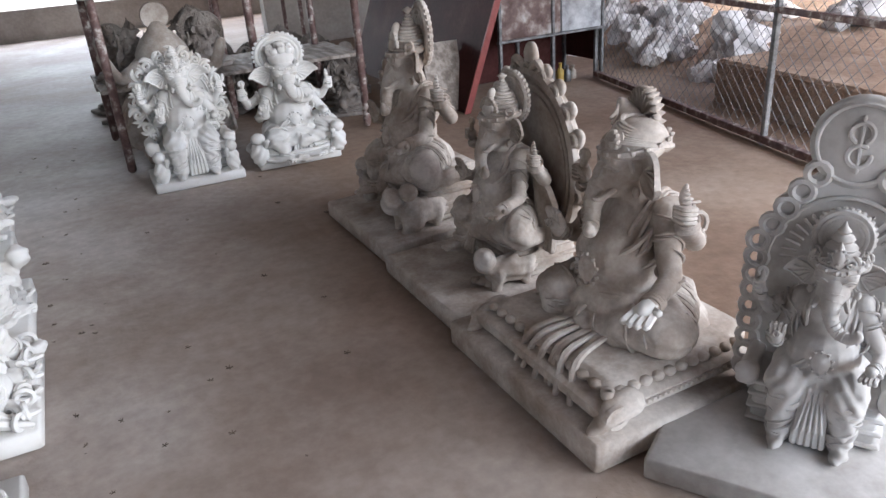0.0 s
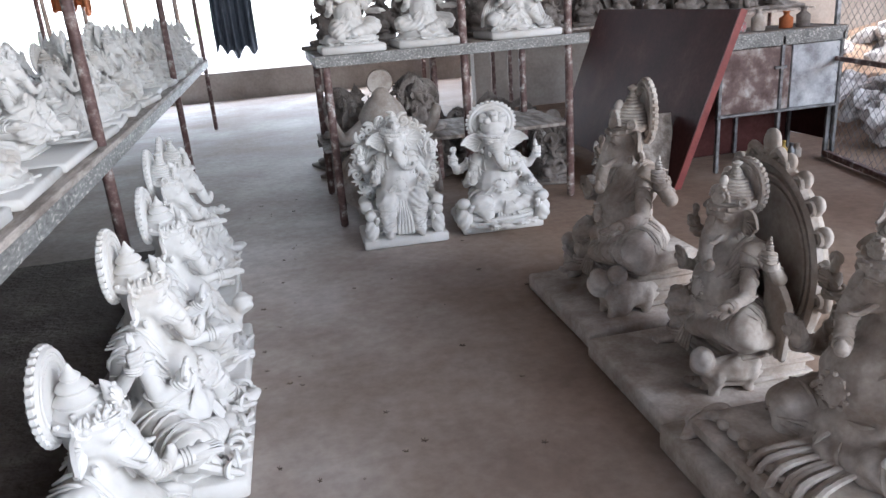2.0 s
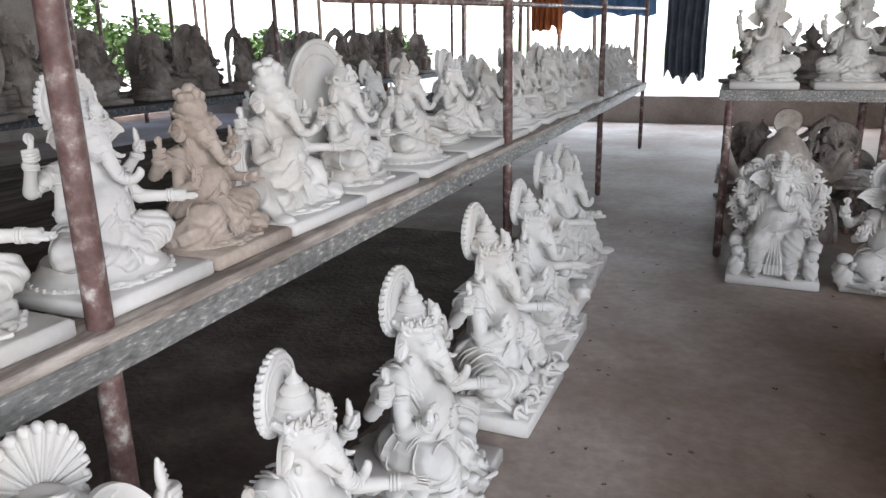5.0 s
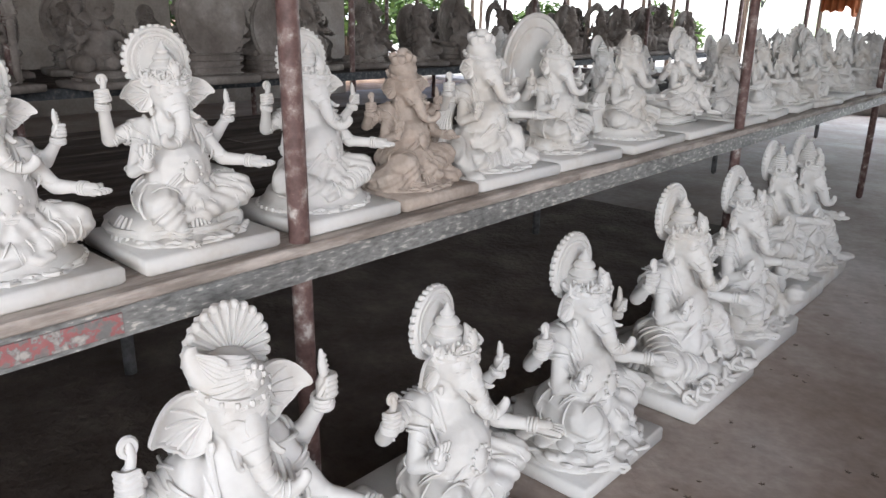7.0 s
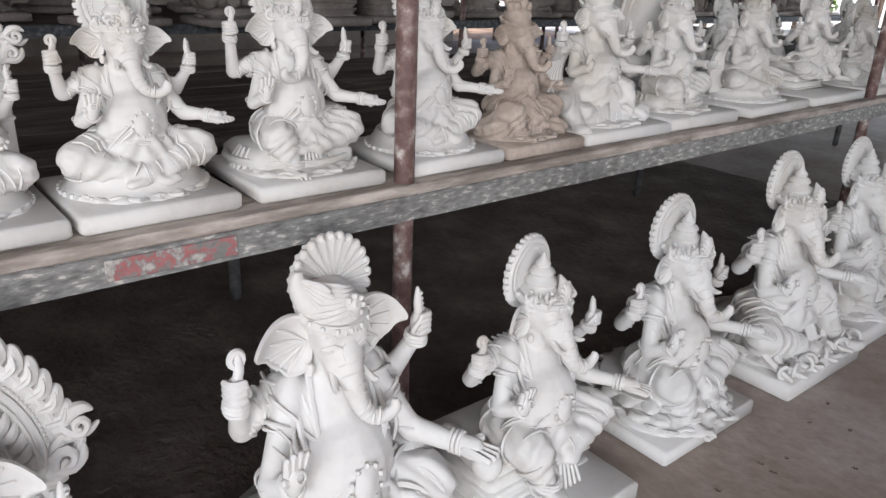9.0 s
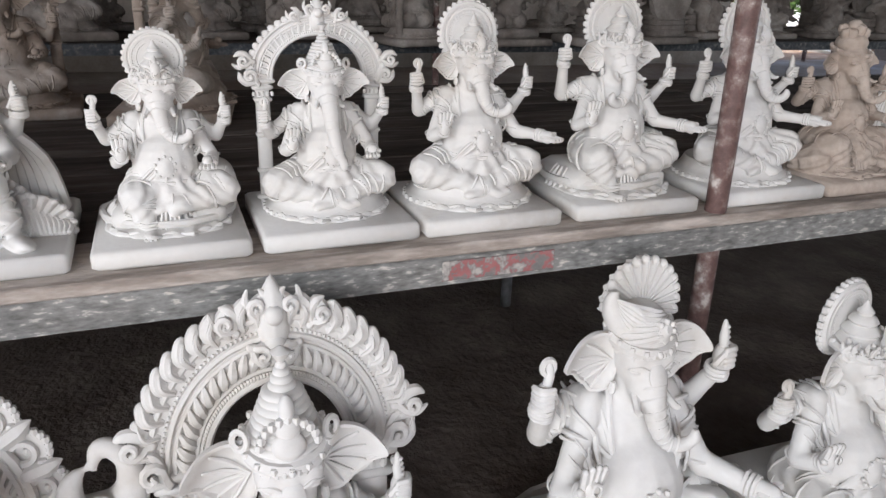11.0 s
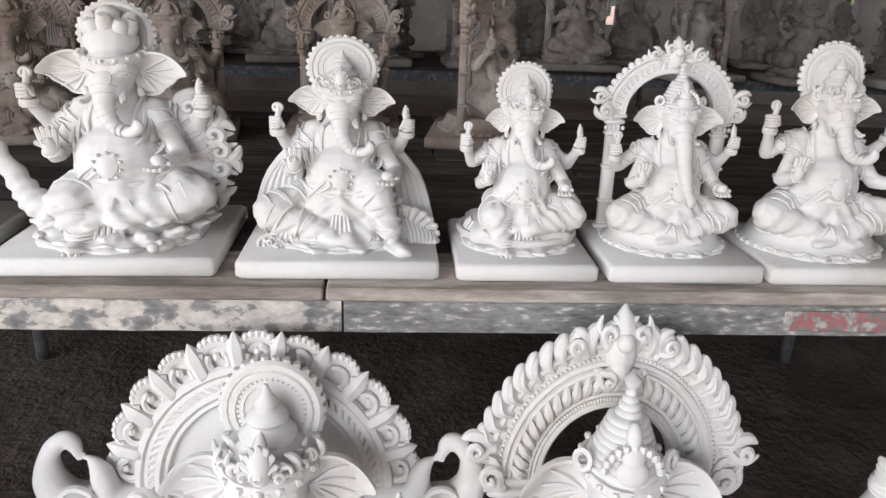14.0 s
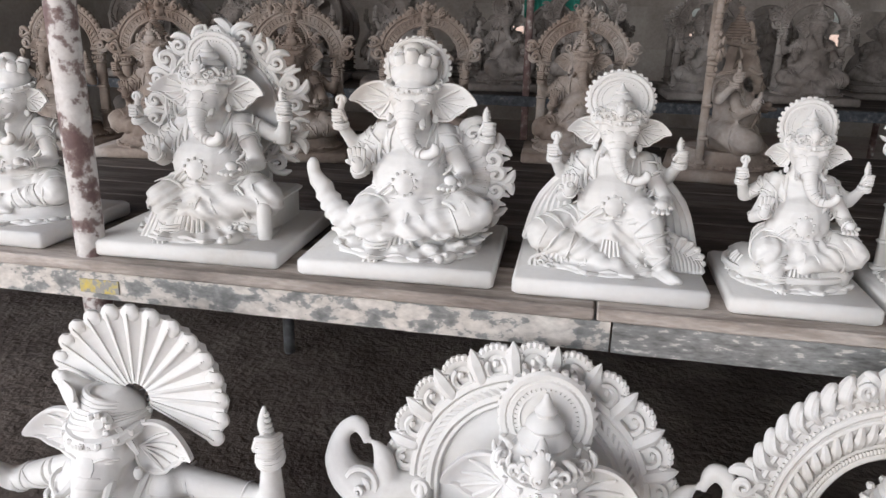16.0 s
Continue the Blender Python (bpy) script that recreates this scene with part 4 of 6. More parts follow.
        k.slab([(-0.36, 0.0), (0.36, 0.0), (0.37, 0.86), (0.30, 1.06), (0.14, 1.2), (-0.14, 1.2), (-0.30, 1.06), (-0.37, 0.86)], -0.21, -0.16)
        k.lathe((-0.185, 0, 1.34), [(0.195, -0.03), (0.205, -0.02), (0.205, 0.02), (0.195, 0.03)], 30, rot=(0, 90, 0))
        k.ring((-0.15, 0, 1.34), 0.175, 0.01, (0, 90, 0), n=30)
        k.ring((-0.15, 0, 1.39), 0.045, 0.012, (0, 90, 0), 30, 330, n=14)
        k.ring((-0.15, 0, 1.29), 0.047, 0.012, (0, 90, 0), 150, 450, n=14)
        k.tube([(-0.15, 0, 1.22), (-0.15, 0, 1.46)], 0.009, 6)
        for s in (-1, 1):
            for q in range(13):
                k.ring((-0.155, s * (0.37 - max(0, q - 8) * 0.055), 0.14 + q * 0.088), 0.048, 0.019, (0, 90, 0), n=12, k=6)
        k.tube([(-0.15, 0.33 * math.cos(radians(a)), 0.72 + 0.38 * math.sin(radians(a))) for a in range(0, 181, 8)], 0.012, 6, smooth=False)
        for i in range(20):
            a = radians(180 * i / 19)
            k.tube([(-0.155, 0.2 * math.cos(a), 0.78 + 0.2 * math.sin(a)), (-0.155, 0.26 * math.cos(a), 0.78 + 0.26 * math.sin(a))], 0.009, 5)
    if "wing" in extras:
        for i in range(8):
            a = radians(-58 + i * 16)
            c = Vector((-0.05, 0.10 + 0.20 * math.cos(a), 0.32 + 0.22 * math.sin(a)))
            k.tube([(-0.05, 0.10, 0.30), tuple(c)], [0.06, 0.05], 8)
            scroll(k, c, math.degrees(a) - 90, 0.125, 1 if i % 2 else -1)
            for q in range(3):
                k.tube([(-0.01, 0.12, 0.31), (0.0, 0.10 + 0.12 * math.cos(a + 0.09 * (q - 1)), 0.32 + 0.14 * math.sin(a + 0.09 * (q - 1))), (-0.01, 0.10 + 0.21 * math.cos(a + 0.12 * (q - 1)), 0.32 + 0.23 * math.sin(a + 0.12 * (q - 1)))], [0.007, 0.010, 0.006], 5)
    if "shell" in extras:
        fan(k, (0.13, 0.27, 0.02), 0.16, 10, -40, 95, 9)
        fan(k, (0.12, 0.13, 0.10), 0.17, 30, -30, 80, 8)
        for i in range(11):
            k.tube([(0.06, -0.06, 0.30), (0.16 + 0.004 * i, -0.10 - 0.012 * i, 0.20 - 0.01 * i), (0.22, -0.12 - 0.022 * i, 0.10 - 0.006 * i), (0.26, -0.10 - 0.025 * i, 0.0)], [0.008, 0.012, 0.012, 0.010], 5)
        for i in range(12):
            scroll(k, (0.24 + 0.02 * math.sin(i * 2.1), -0.30 + i * 0.05, 0.015), 60 * math.sin(i * 1.7), 0.045, 1 if i % 2 else -1)
    if "block" in extras:
        k.box((-0.02, 0.17, 0.09), (0.42, 0.26, 0.18), bevel=0.015)
        k.box((-0.02, 0.17, 0.165), (0.45, 0.29, 0.03), bevel=0.012)
        k.tube([(0.20, 0.30, 0.0), (0.20, 0.30, 0.17)], 0.032, 10)
        for i in range(4):
            scroll(k, (0.195, 0.06 + i * 0.055, 0.055), 90, 0.045, 1 if i % 2 else -1)
        for i in range(9):
            k.tube([(0.05, 0.02, 0.26), (0.2, -0.04 - i * 0.014, 0.17), (0.27, -0.06 - i * 0.018, 0.05), (0.29, -0.05 - i * 0.022, -0.005)], [0.012, 0.016, 0.015, 0.012], 6)
    if "foot_up" in extras:
        k.tube([(0.1, -0.2, z0 + 0.02), (0.12, -0.3, z0 + 0.05), (0.06, -0.42, z0 + 0.22)], [0.08, 0.06, 0.032], 9)
        k.ball((0.06, -0.43, z0 + 0.25), (0.03, 0.03, 0.055))
    if "mouse" in extras:
        k.ball((0.3, 0.2, 0.03), (0.05, 0.03, 0.028), (0, 0, -30))
        k.ball((0.345, 0.175, 0.035), 0.02)
        k.ball((0.335, 0.2, 0.055), 0.012)
    if "beast" in extras:
        k.ball((0.16, 0.26, 0.1), (0.16, 0.07, 0.08))
        k.ball((0.32, 0.26, 0.18), (0.06, 0.055, 0.07))
        for x in (0.08, 0.26):
            for y in (0.22, 0.3):
                k.tube([(x, y, 0.1), (x + 0.02, y, 0.0)], [0.035, 0.025], 7)
    if "attendants" in extras:
        for s in (-1, 1):
            k.ball((0.22, s * 0.29, 0.09), (0.06, 0.06, 0.11))
            k.ball((0.24, s * 0.29, 0.22), 0.05)
            k.tube([(0.24, s * 0.25, 0.14), (0.29, s * 0.24, 0.2)], 0.022, 6)
    if "bench" in extras:
        k.box((0.16, 0.02, 0.05), (0.56, 0.70, 0.06), bevel=0.012)
        k.box((0.14, 0.02, 0.095), (0.50, 0.64, 0.05), bevel=0.02)
        for i in range(12):
            k.ball((0.385, -0.28 + i * 0.055, 0.10), (0.022, 0.026, 0.017), n=8, m=5)
            k.ball((-0.1 + i * 0.045, 0.335, 0.10), (0.022, 0.022, 0.017), n=8, m=5)
        for sy in (-0.32, 0.36):
            k.tube([(0.34, sy, 0.07), (0.40, sy, 0.06), (0.44, sy, 0.02), (0.47, sy, 0.01)], [0.045, 0.036, 0.026, 0.016], 9)
            k.ring((0.40, sy + (0.02 if sy > 0 else -0.02), 0.05), 0.036, 0.012, (90, 0, 0), n=14, k=5)
        for i in range(15):
            q = math.sin(i * 2.4)
            k.tube([(0.24, -0.02 + i * 0.012, 0.15), (0.37 + 0.015 * q, -0.06 + i * 0.017, 0.115 + 0.012 * q), (0.42 + 0.03 * q, -0.09 + i * 0.022 + 0.01 * q, 0.015)], [0.008, 0.013, 0.010], 6)
        for i in range(26):
            k.ball((0.425, -0.30 + i * 0.025, 0.055), 0.011, n=6, m=4)
            k.ball((-0.10 + i * 0.02, 0.372, 0.055), 0.010, n=6, m=4)
    if "waves" in extras:
        for i in range(13):
            y, q = -0.33 + i * 0.055, 0.03 * math.sin(i * 2.3)
            k.tube([(0.06, y * 0.8 + 0.03, 0.12 + q), (0.17 + q, y + q, 0.10 + q), (0.26, y - q, 0.05), (0.34 + q, y + 1.5 * q, 0.02)], [0.014, 0.022, 0.02, 0.012], 6)
            k.ring((0.30 + q, y, 0.045 + 0.3 * q), 0.028 + 0.2 * q, 0.012, (90, 0, 60 + i * 40), 0, 280, n=10, k=5)
    if lean:
        for v in k.v:
            v.y += lean * max(v.z - 0.2, 0)
    return k


def idol(name, size, plinth, voxel=0.010, accent=None, material=None, back=0.0, wide=1.0, **look_of):
    """One cast figure on its slab: size is (depth, width, height) over all, plinth the slab's thickness. The slab's front middle is the origin."""
    D, W, H = size
    k = figure(**look_of)
    tall = max(v.z for v in k.v)
    s = (H - plinth) / tall
    w = s * wide
    flesh, carved = k.only(True), k.only(False)
    me = fused(flesh, voxel, material or PLASTER, name)
    points = []
    seed = Vector((H * 31, W * 17, D * 23))
    lap = 0.36 if look_of.get("seat") != "throne" else 0.46
    for v in me.vertices:
        p = v.co
        worn = min(1.0, max(0.0, (lap - p.z) / 0.08))
        if worn > 0:
            d = p - Vector((0.0, 0.0, lap - 0.02))
            bend = 5.0 * noise.noise(p * 4.5 + seed)
            ridge = 0.7 * math.sin(math.atan2(d.y, d.x + 0.06) * 15 + bend) + math.sin((abs(p.y) * 0.9 + p.z) * 74 + 1.5 * bend)
            p = p + v.normal * (0.0048 * worn * ridge)
        elif p.z > 0:
            p = p + v.normal * (0.0022 * noise.noise(p * 14 + seed))
        points.append(p.copy())
    fs = [tuple(p.vertices) for p in me.polygons]
    bpy.data.meshes.remove(me)
    fs += [tuple(i + len(points) for i in f) for f in carved.f]
    points += carved.v
    deep = min(wide, 1.15)
    vs = [Vector((p.x * s * deep - D * 0.5 + back, p.y * w, p.z * s + plinth - 0.004)) for p in points]
    c = Clay()
    c.box((-D / 2, 0, plinth / 2), (D, W, plinth), bevel=min(0.006, plinth * 0.2))
    off = len(vs)
    out = mesh(name, vs + c.v, fs + [tuple(i + off for i in f) for f in c.f], material or PLASTER, True)
    out.set_sharp_from_angle(angle=radians(48))
    if accent:
        spot, reach, other = accent
        spot = Vector((spot[0] * s * deep - D * 0.5 + back, spot[1] * w, spot[2] * s + plinth))
        out.materials.append(other)
        for p in out.polygons:
            if (p.center - spot).length < reach * s:
                p.material_index = 1
    return out


# ---- the setting ----
def box_part(name, parent, c, size, material, label="", rot=(0, 0, 0), bevel=0.004):
    k = Clay()
    k.box((0, 0, 0), size, (0, 0, 0), bevel)
    return part(name, k.mesh(name, material), parent, label, pose(*c, *rot))


def pipe_part(name, parent, a, b, r, material, label="", n=12):
    k = Clay()
    a, b = Vector(a), Vector(b)
    k.tube([Vector((0, 0, 0)), b - a], r, n, smooth=False)
    return part(name, k.mesh(name, material, True), parent, label, Matrix.Translation(a))


def flat_box(name, c, size, material, label, category, rot=(0, 0, 0)):
    k = Clay()
    k.box((0, 0, 0), size)
    ob = new(name, k.mesh(name, material))
    ob.matrix_basis = pose(*c, *rot)
    return tagged(ob, label, category, kind="structure")


flat_box("yard", (0, 34, -0.04), (90, 43, 0.06), PALEGROUND, "pale sunlit concrete yard beyond the parapet", "ground")
flat_box("ground", (0, 0, -0.12), (400, 400, 0.1), SOIL, "bare dry earth round the workshop", "ground")


def floor_sheet():
    n, vs, fs = 90, [], []
    x0, x1, y0, y1 = -9.5, 4.3, -5.0, 12.2
    for i in range(n + 1):
        for j in range(n + 1):
            x, y = x0 + (x1 - x0) * i / n, y0 + (y1 - y0) * j / n
            vs.append((x, y, 0.004 * noise.noise((x * 1.3, y * 1.3, 0)) - 0.004))
    for i in range(n):
        for j in range(n):
            a = i * (n + 1) + j
            fs.append((a, a + n + 1, a + n + 2, a + 1))
    return mesh("floor", vs, fs, CONCRETE, True)


tagged(new("floor", floor_sheet()), "worn dusty brown concrete workshop floor", "floor", kind="structure")


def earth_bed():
    """Earth strip darkened to carry the long table's shade, thin at its ragged edges."""
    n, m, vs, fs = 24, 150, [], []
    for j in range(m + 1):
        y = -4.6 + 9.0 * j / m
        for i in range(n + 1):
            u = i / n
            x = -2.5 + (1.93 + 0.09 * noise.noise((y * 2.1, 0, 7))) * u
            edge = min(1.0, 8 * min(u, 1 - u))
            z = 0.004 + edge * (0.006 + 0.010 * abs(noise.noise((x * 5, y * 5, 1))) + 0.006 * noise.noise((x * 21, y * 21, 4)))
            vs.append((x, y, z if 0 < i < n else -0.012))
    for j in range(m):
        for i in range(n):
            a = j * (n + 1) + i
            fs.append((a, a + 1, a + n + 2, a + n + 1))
    return mesh("earth_bed", vs, fs, SHADE_EARTH, True)


tagged(new("earth_bed", earth_bed()), "dark earth strip carrying the shade under the long table", "ground", kind="structure")
# Out of view: this roof is added to keep open sky off the shed.
flat_box("ceiling", (-2.6, 3.6, 3.3), (13.9, 17.3, 0.06), ROOF, "unseen plain roof added to shade the shed", "ceiling")
flat_box("wall_back", (-2.6, 12.2, 0.19), (13.8, 0.18, 0.46), WALL, "low plastered parapet wall at the shed's end", "wall")
flat_box("wall_west_low", (-9.4, 1.7, 0.445), (0.2, 13.4, 1.07), WALL, "dark plastered side wall, lower part", "wall")
flat_box("wall_west_high", (-9.4, 1.7, 2.395), (0.2, 13.4, 1.79), WALL, "dark plastered side wall, upper part", "wall")
for y0, y1 in ((-5.0, -2.0), (-1.75, -1.4), (-1.15, -0.95), (-0.75, 0.35), (0.55, 2.0), (2.2, 5.2), (5.5, 8.4)):
    flat_box("wall_west_pier", (-9.4, (y0 + y1) / 2, 1.24), (0.2, y1 - y0, 0.52), WALL, "brick pier between small wall openings", "wall")
flat_box("wall_south", (-5.5, -5.0, 1.6), (8.0, 0.2, 3.4), WALL, "plain plastered end wall", "wall")


# ---- the long table ----
POSTS = (-1.84, 0.70, 3.27, 6.0, 9.0)
table = thing("display_table", "long grimy plank table with chipped grey edge and pipe legs", "table", pose(-0.5, 0, 0))
TOP = 0.80


def rail_mesh(length, n=120):
    """Angle iron along y: a face and a lip, its edge dented."""
    rnd = random.Random(11)
    rows = []
    for i in range(n + 1):
        y = length * i / n
        d = 0.0022 * noise.noise((y * 9, 0, 3)) + rnd.uniform(-0.0008, 0.0008)
        rows.append([Vector(p) for p in ((d, y, -0.055), (d, y, 0.0), (d - 0.003, y, 0.003), (-0.05, y, 0.003), (-0.05, y, -0.002), (-0.006 + d, y, -0.004), (-0.006 + d, y, -0.055))])
    k = Clay()
    k.rings(rows)
    return k


for a, b in ((-4.4, -0.76), (-0.76, 2.2), (2.2, 5.5), (5.5, 9.1)):
    part("edge_rail", rail_mesh(b - a - 0.004).mesh("edge_rail", PEELED if a < -1 else RAIL), table, "", pose(0, a, TOP - 0.029))
box_part("paint_patch", table, (0.0014, 0.155, TOP - 0.055), (0.003, 0.24, 0.040), REDPAINT, "worn red paint on the rail", bevel=0.0012)
box_part("paint_patch", table, (0.0018, -1.80, TOP - 0.056), (0.003, 0.09, 0.03), YELLOWPAINT, "worn yellow paint on the rail", bevel=0.001)
rnd = random.Random(2)
xs = [0.006]
while xs[-1] > -1.75:
    xs.append(xs[-1] - rnd.uniform(0.14, 0.2))
for a, b in zip(xs, xs[1:]):
    y = -4.4
    while y < 9.0:
        e = min(y + rnd.uniform(1.5, 2.6), 9.08)
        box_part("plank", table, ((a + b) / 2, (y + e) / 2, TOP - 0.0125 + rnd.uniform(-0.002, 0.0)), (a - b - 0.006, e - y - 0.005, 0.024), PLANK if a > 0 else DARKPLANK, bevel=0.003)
        y = e
for y in POSTS:
    pipe_part("upright", table, (-0.03 if y > 0 else -0.045, y, 0.02), (-0.03 + rnd.uniform(-0.015, 0.015), y + rnd.uniform(-0.02, 0.02), 1.95 if y < 8 else 3.2), 0.03 if y < 0 else 0.0235, SPLASHED if y < 0 else RUST)
    pipe_part("leg", table, (-1.22, y + (0.1 if y > 0 else -0.08), 0.02), (-1.22, y + (0.1 if y > 0 else -0.08), TOP - 0.03), 0.022, STEEL)
    box_part("cross_bar", table, (-0.9, y + 0.03, TOP - 0.046), (1.7, 0.035, 0.035), RAIL)
pipe_part("top_bar", table, (-0.06, 1.6, 1.40), (-0.06, 9.0, 1.64), 0.014, RUST)

chain = thing("chain", "short rusty chain hanging from the table's top bar", "chain", pose(-0.56, 3.42, 1.455))
for i in range(5):
    c = Clay()
    c.ring((0, 0, 0), 0.014, 0.0035, n=14, squash=0.62)
    part("link", c.mesh("link", STEEL, True), chain, "", pose(0, 0.006 * (i % 2), -0.012 - i * 0.021, 90 if i % 2 else 0, 90, 0))

# ---- second table, across the far aisle ----
table_b = thing("display_table", "long dark dusty plank table with blue-grey iron edge", "table", pose(-3.6, 0, 0))
TOPB = 0.87
for a, b in ((-4.4, -0.5), (-0.5, 3.4), (3.4, 7.3), (7.3, 11.0)):
    part("edge_rail", rail_mesh(b - a - 0.004, 60).mesh("edge_rail", DARKRAIL), table_b, "", pose(0, a, TOPB - 0.006))
for i in range(8):
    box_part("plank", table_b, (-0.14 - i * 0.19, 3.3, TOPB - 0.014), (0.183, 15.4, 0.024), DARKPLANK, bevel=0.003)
for y in (-3.6, -1.2, 1.2, 3.6, 6.0, 8.4, 10.8):
    pipe_part("upright", table_b, (-0.05, y, 0.02), (-0.05, y + rnd.uniform(-0.03, 0.03), 3.27), 0.022, RUST)
    pipe_part("leg", table_b, (-1.4, y, 0.02), (-1.4, y, TOPB - 0.03), 0.022, RUST)

# ---- rack at the aisle's end ----
rack = thing("display_rack", "grey-edged iron rack on red pipe posts, loaded with idols", "rack", pose(0.42, 4.31, 0))
RT = 1.0
for i in range(4):
    box_part("shelf_board", rack, (0.8, 0.13 + i * 0.23, RT - 0.014), (1.6, 0.225, 0.024), PLANK, bevel=0.003)
box_part("edge_rail", rack, (0.8, 0.0, RT - 0.03), (1.62, 0.012, 0.062), RAIL, bevel=0.003)
box_part("edge_rail", rack, (-0.004, 0.47, RT - 0.03), (0.012, 0.92, 0.062), RAIL, bevel=0.003)
for x, y in ((0.05, 0.05), (0.85, 0.04), (1.5, 0.05), (0.05, 0.9), (0.85, 0.9), (1.5, 0.9)):
    pipe_part("post", rack, (x, y, 0.02), (x, y, 2.1 if y < 0.5 and x > 0.5 else RT - 0.03), 0.024, RUST)
for i in range(3):
    box_part("shelf_board", rack, (0.8, 0.4 + i * 0.23, 0.42), (1.6, 0.22, 0.022), PLANK, bevel=0.003)

# ---- casts ----
lib = {}


def cast(key, size, plinth, **kw):
    if key not in lib:
        lib[key] = idol("idol", size, plinth, **kw)
    return lib[key]


def stand(me, m, label, group, scale=1.0):
    ob = new("idol", me)
    ob.matrix_basis = m @ Matrix.Diagonal((scale, scale, scale, 1))
    return tagged(ob, label, "statue", group)


G1 = "white idols along the table's front"
ROW = [  # y from, y to, height, slab, style
    (-2.28, -1.95, 0.40, 0.035, dict(legs="cross", crown="flower", seat="round", halo=0.0), "with a flower crown on a round base"),
    (-1.845, -1.42, 0.485, 0.035, dict(legs="down", crown="flat", halo=0.13, arch="leaf", seat="plain", big_ears=1.25, spread=0.33, lift=(0.0, 0.05), extras=("mouse", "block")), "before a curling leaf frame"),
    (-1.375, -0.986, 0.46, 0.035, dict(legs="down", crown="flower", halo=0.13, seat="lotus", big_ears=1.3, lift=(0.03, 0.0), extras=("wing", "foot_up", "mouse")), "with one foot raised on a ring of petals"),
    (-0.95, -0.593, 0.41, 0.035, dict(legs="recline", crown="flat", halo=0.145, seat="plain", big_ears=1.05, spread=0.27, cape=True, extras=("shell",)), "lounging on cushions with a round halo"),
    (-0.562, -0.306, 0.375, 0.033, dict(legs="down", crown="flat", halo=0.14, seat="cushion", big_ears=0.95), "with one leg hanging from a low seat"),
    (-0.286, 0.002, 0.43, 0.035, dict(legs="cross", crown="cone", arch="small", seat="round", trunk=0, spread=0.31, lift=(-0.05, 0.0), big_ears=1.15), "with a tall crown under a carved arch"),
    (0.014, 0.306, 0.43, 0.035, dict(legs="cross", crown="flat", halo=0.15, seat="round", arms="reach", spread=0.29, lift=(0.05, 0.02)), "with a scalloped halo on a roped base"),
    (0.343, 0.642, 0.455, 0.035, dict(legs="down", crown="flat", halo=0.155, seat="cushion", arms="reach", trunk=-1, lift=(0.12, 0.02), big_ears=1.1), "holding out one open palm"),
    (0.705, 1.011, 0.45, 0.035, dict(legs="cross", crown="flat", halo=0.16, seat="round", arms="reach", lift=(0.06, 0.02)), "with a beaded halo on an oval base"),
    (1.025, 1.321, 0.40, 0.035, dict(legs="down", crown="flower", seat="rock", extras=("wing",)), "RAW"),
    (1.335, 1.73, 0.45, 0.035, dict(legs="stride", crown="flower", seat="rock", arms="reach", cape=True), "striding forward in a long pleated robe"),
    (1.745, 2.13, 0.50, 0.04, dict(legs="down", crown="cone", arch="shield", seat="cushion"), "before a large plain shield"),
    (2.22, 2.68, 0.45, 0.035, dict(legs="cross", crown="cone", seat="round", halo=0.0, cape=True), "in a pleated robe on an oval base"),
    (2.72, 3.19, 0.46, 0.035, dict(legs="recline", crown="cone", halo=0.165, seat="throne"), "lounging on a low couch"),
]
for i, (y0, y1, h, pl, st, words) in enumerate(ROW):
    raw = words == "RAW"
    D = max(0.29, min(0.35, (y1 - y0) * 0.95))
    me = cast("S%d" % i, (D, y1 - y0, h), pl, back=-0.02, material=CLAY if raw else PLASTER, wide=min(1.14, max(1.0, (y1 - y0) / ((h - pl) * 0.76))), **st)
    stand(me, pose(-0.53, (y0 + y1) / 2, TOP + 0.001, 0, 0, rnd.uniform(-2, 2)), "unpainted tan clay idol with leaf wings on the long table" if raw else "white plaster idol " + words, G1)
y = 3.25
while y < 8.8:
    w = rnd.uniform(0.3, 0.44)
    key = "S%d" % rnd.choice((1, 3, 4, 6, 7, 8, 12, 13))
    me = lib[key]
    stand(me, pose(-0.53 + rnd.uniform(-0.02, 0.02), y + w / 2, TOP + 0.001, 0, 0, rnd.uniform(-6, 6)), "white plaster idol farther along the table's edge", G1)
    y += w + 0.03

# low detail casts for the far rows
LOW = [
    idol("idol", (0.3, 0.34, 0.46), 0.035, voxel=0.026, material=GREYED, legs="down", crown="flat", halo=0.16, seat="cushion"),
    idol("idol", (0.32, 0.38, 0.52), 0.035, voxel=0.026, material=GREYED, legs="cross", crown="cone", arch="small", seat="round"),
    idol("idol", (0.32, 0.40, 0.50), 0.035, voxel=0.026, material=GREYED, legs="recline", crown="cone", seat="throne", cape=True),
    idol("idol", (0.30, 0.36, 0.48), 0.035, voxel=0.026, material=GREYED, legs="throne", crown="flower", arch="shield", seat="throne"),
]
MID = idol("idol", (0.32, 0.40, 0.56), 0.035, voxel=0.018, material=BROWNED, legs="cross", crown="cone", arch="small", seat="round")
G2 = "dusty idols at the back of the table"
for y, x, rz in ((-2.8, -1.55, -6), (-2.32, -1.5, 8), (-1.84, -1.6, 10), (-1.4, -1.72, 9), (-0.86, -1.86, 3), (-2.1, -1.95, 8), (-2.6, -1.93, 6)):
    stand(MID, pose(x, y, TOP + 0.001, 0, 0, rz), "dusty tan idol with a carved arch at the table's back", G2)
stand(MID, pose(-1.88, -0.20, TOP + 0.001, 0, 0, 82), "dusty tan arched idol turned sideways on the table", G2, 1.12)
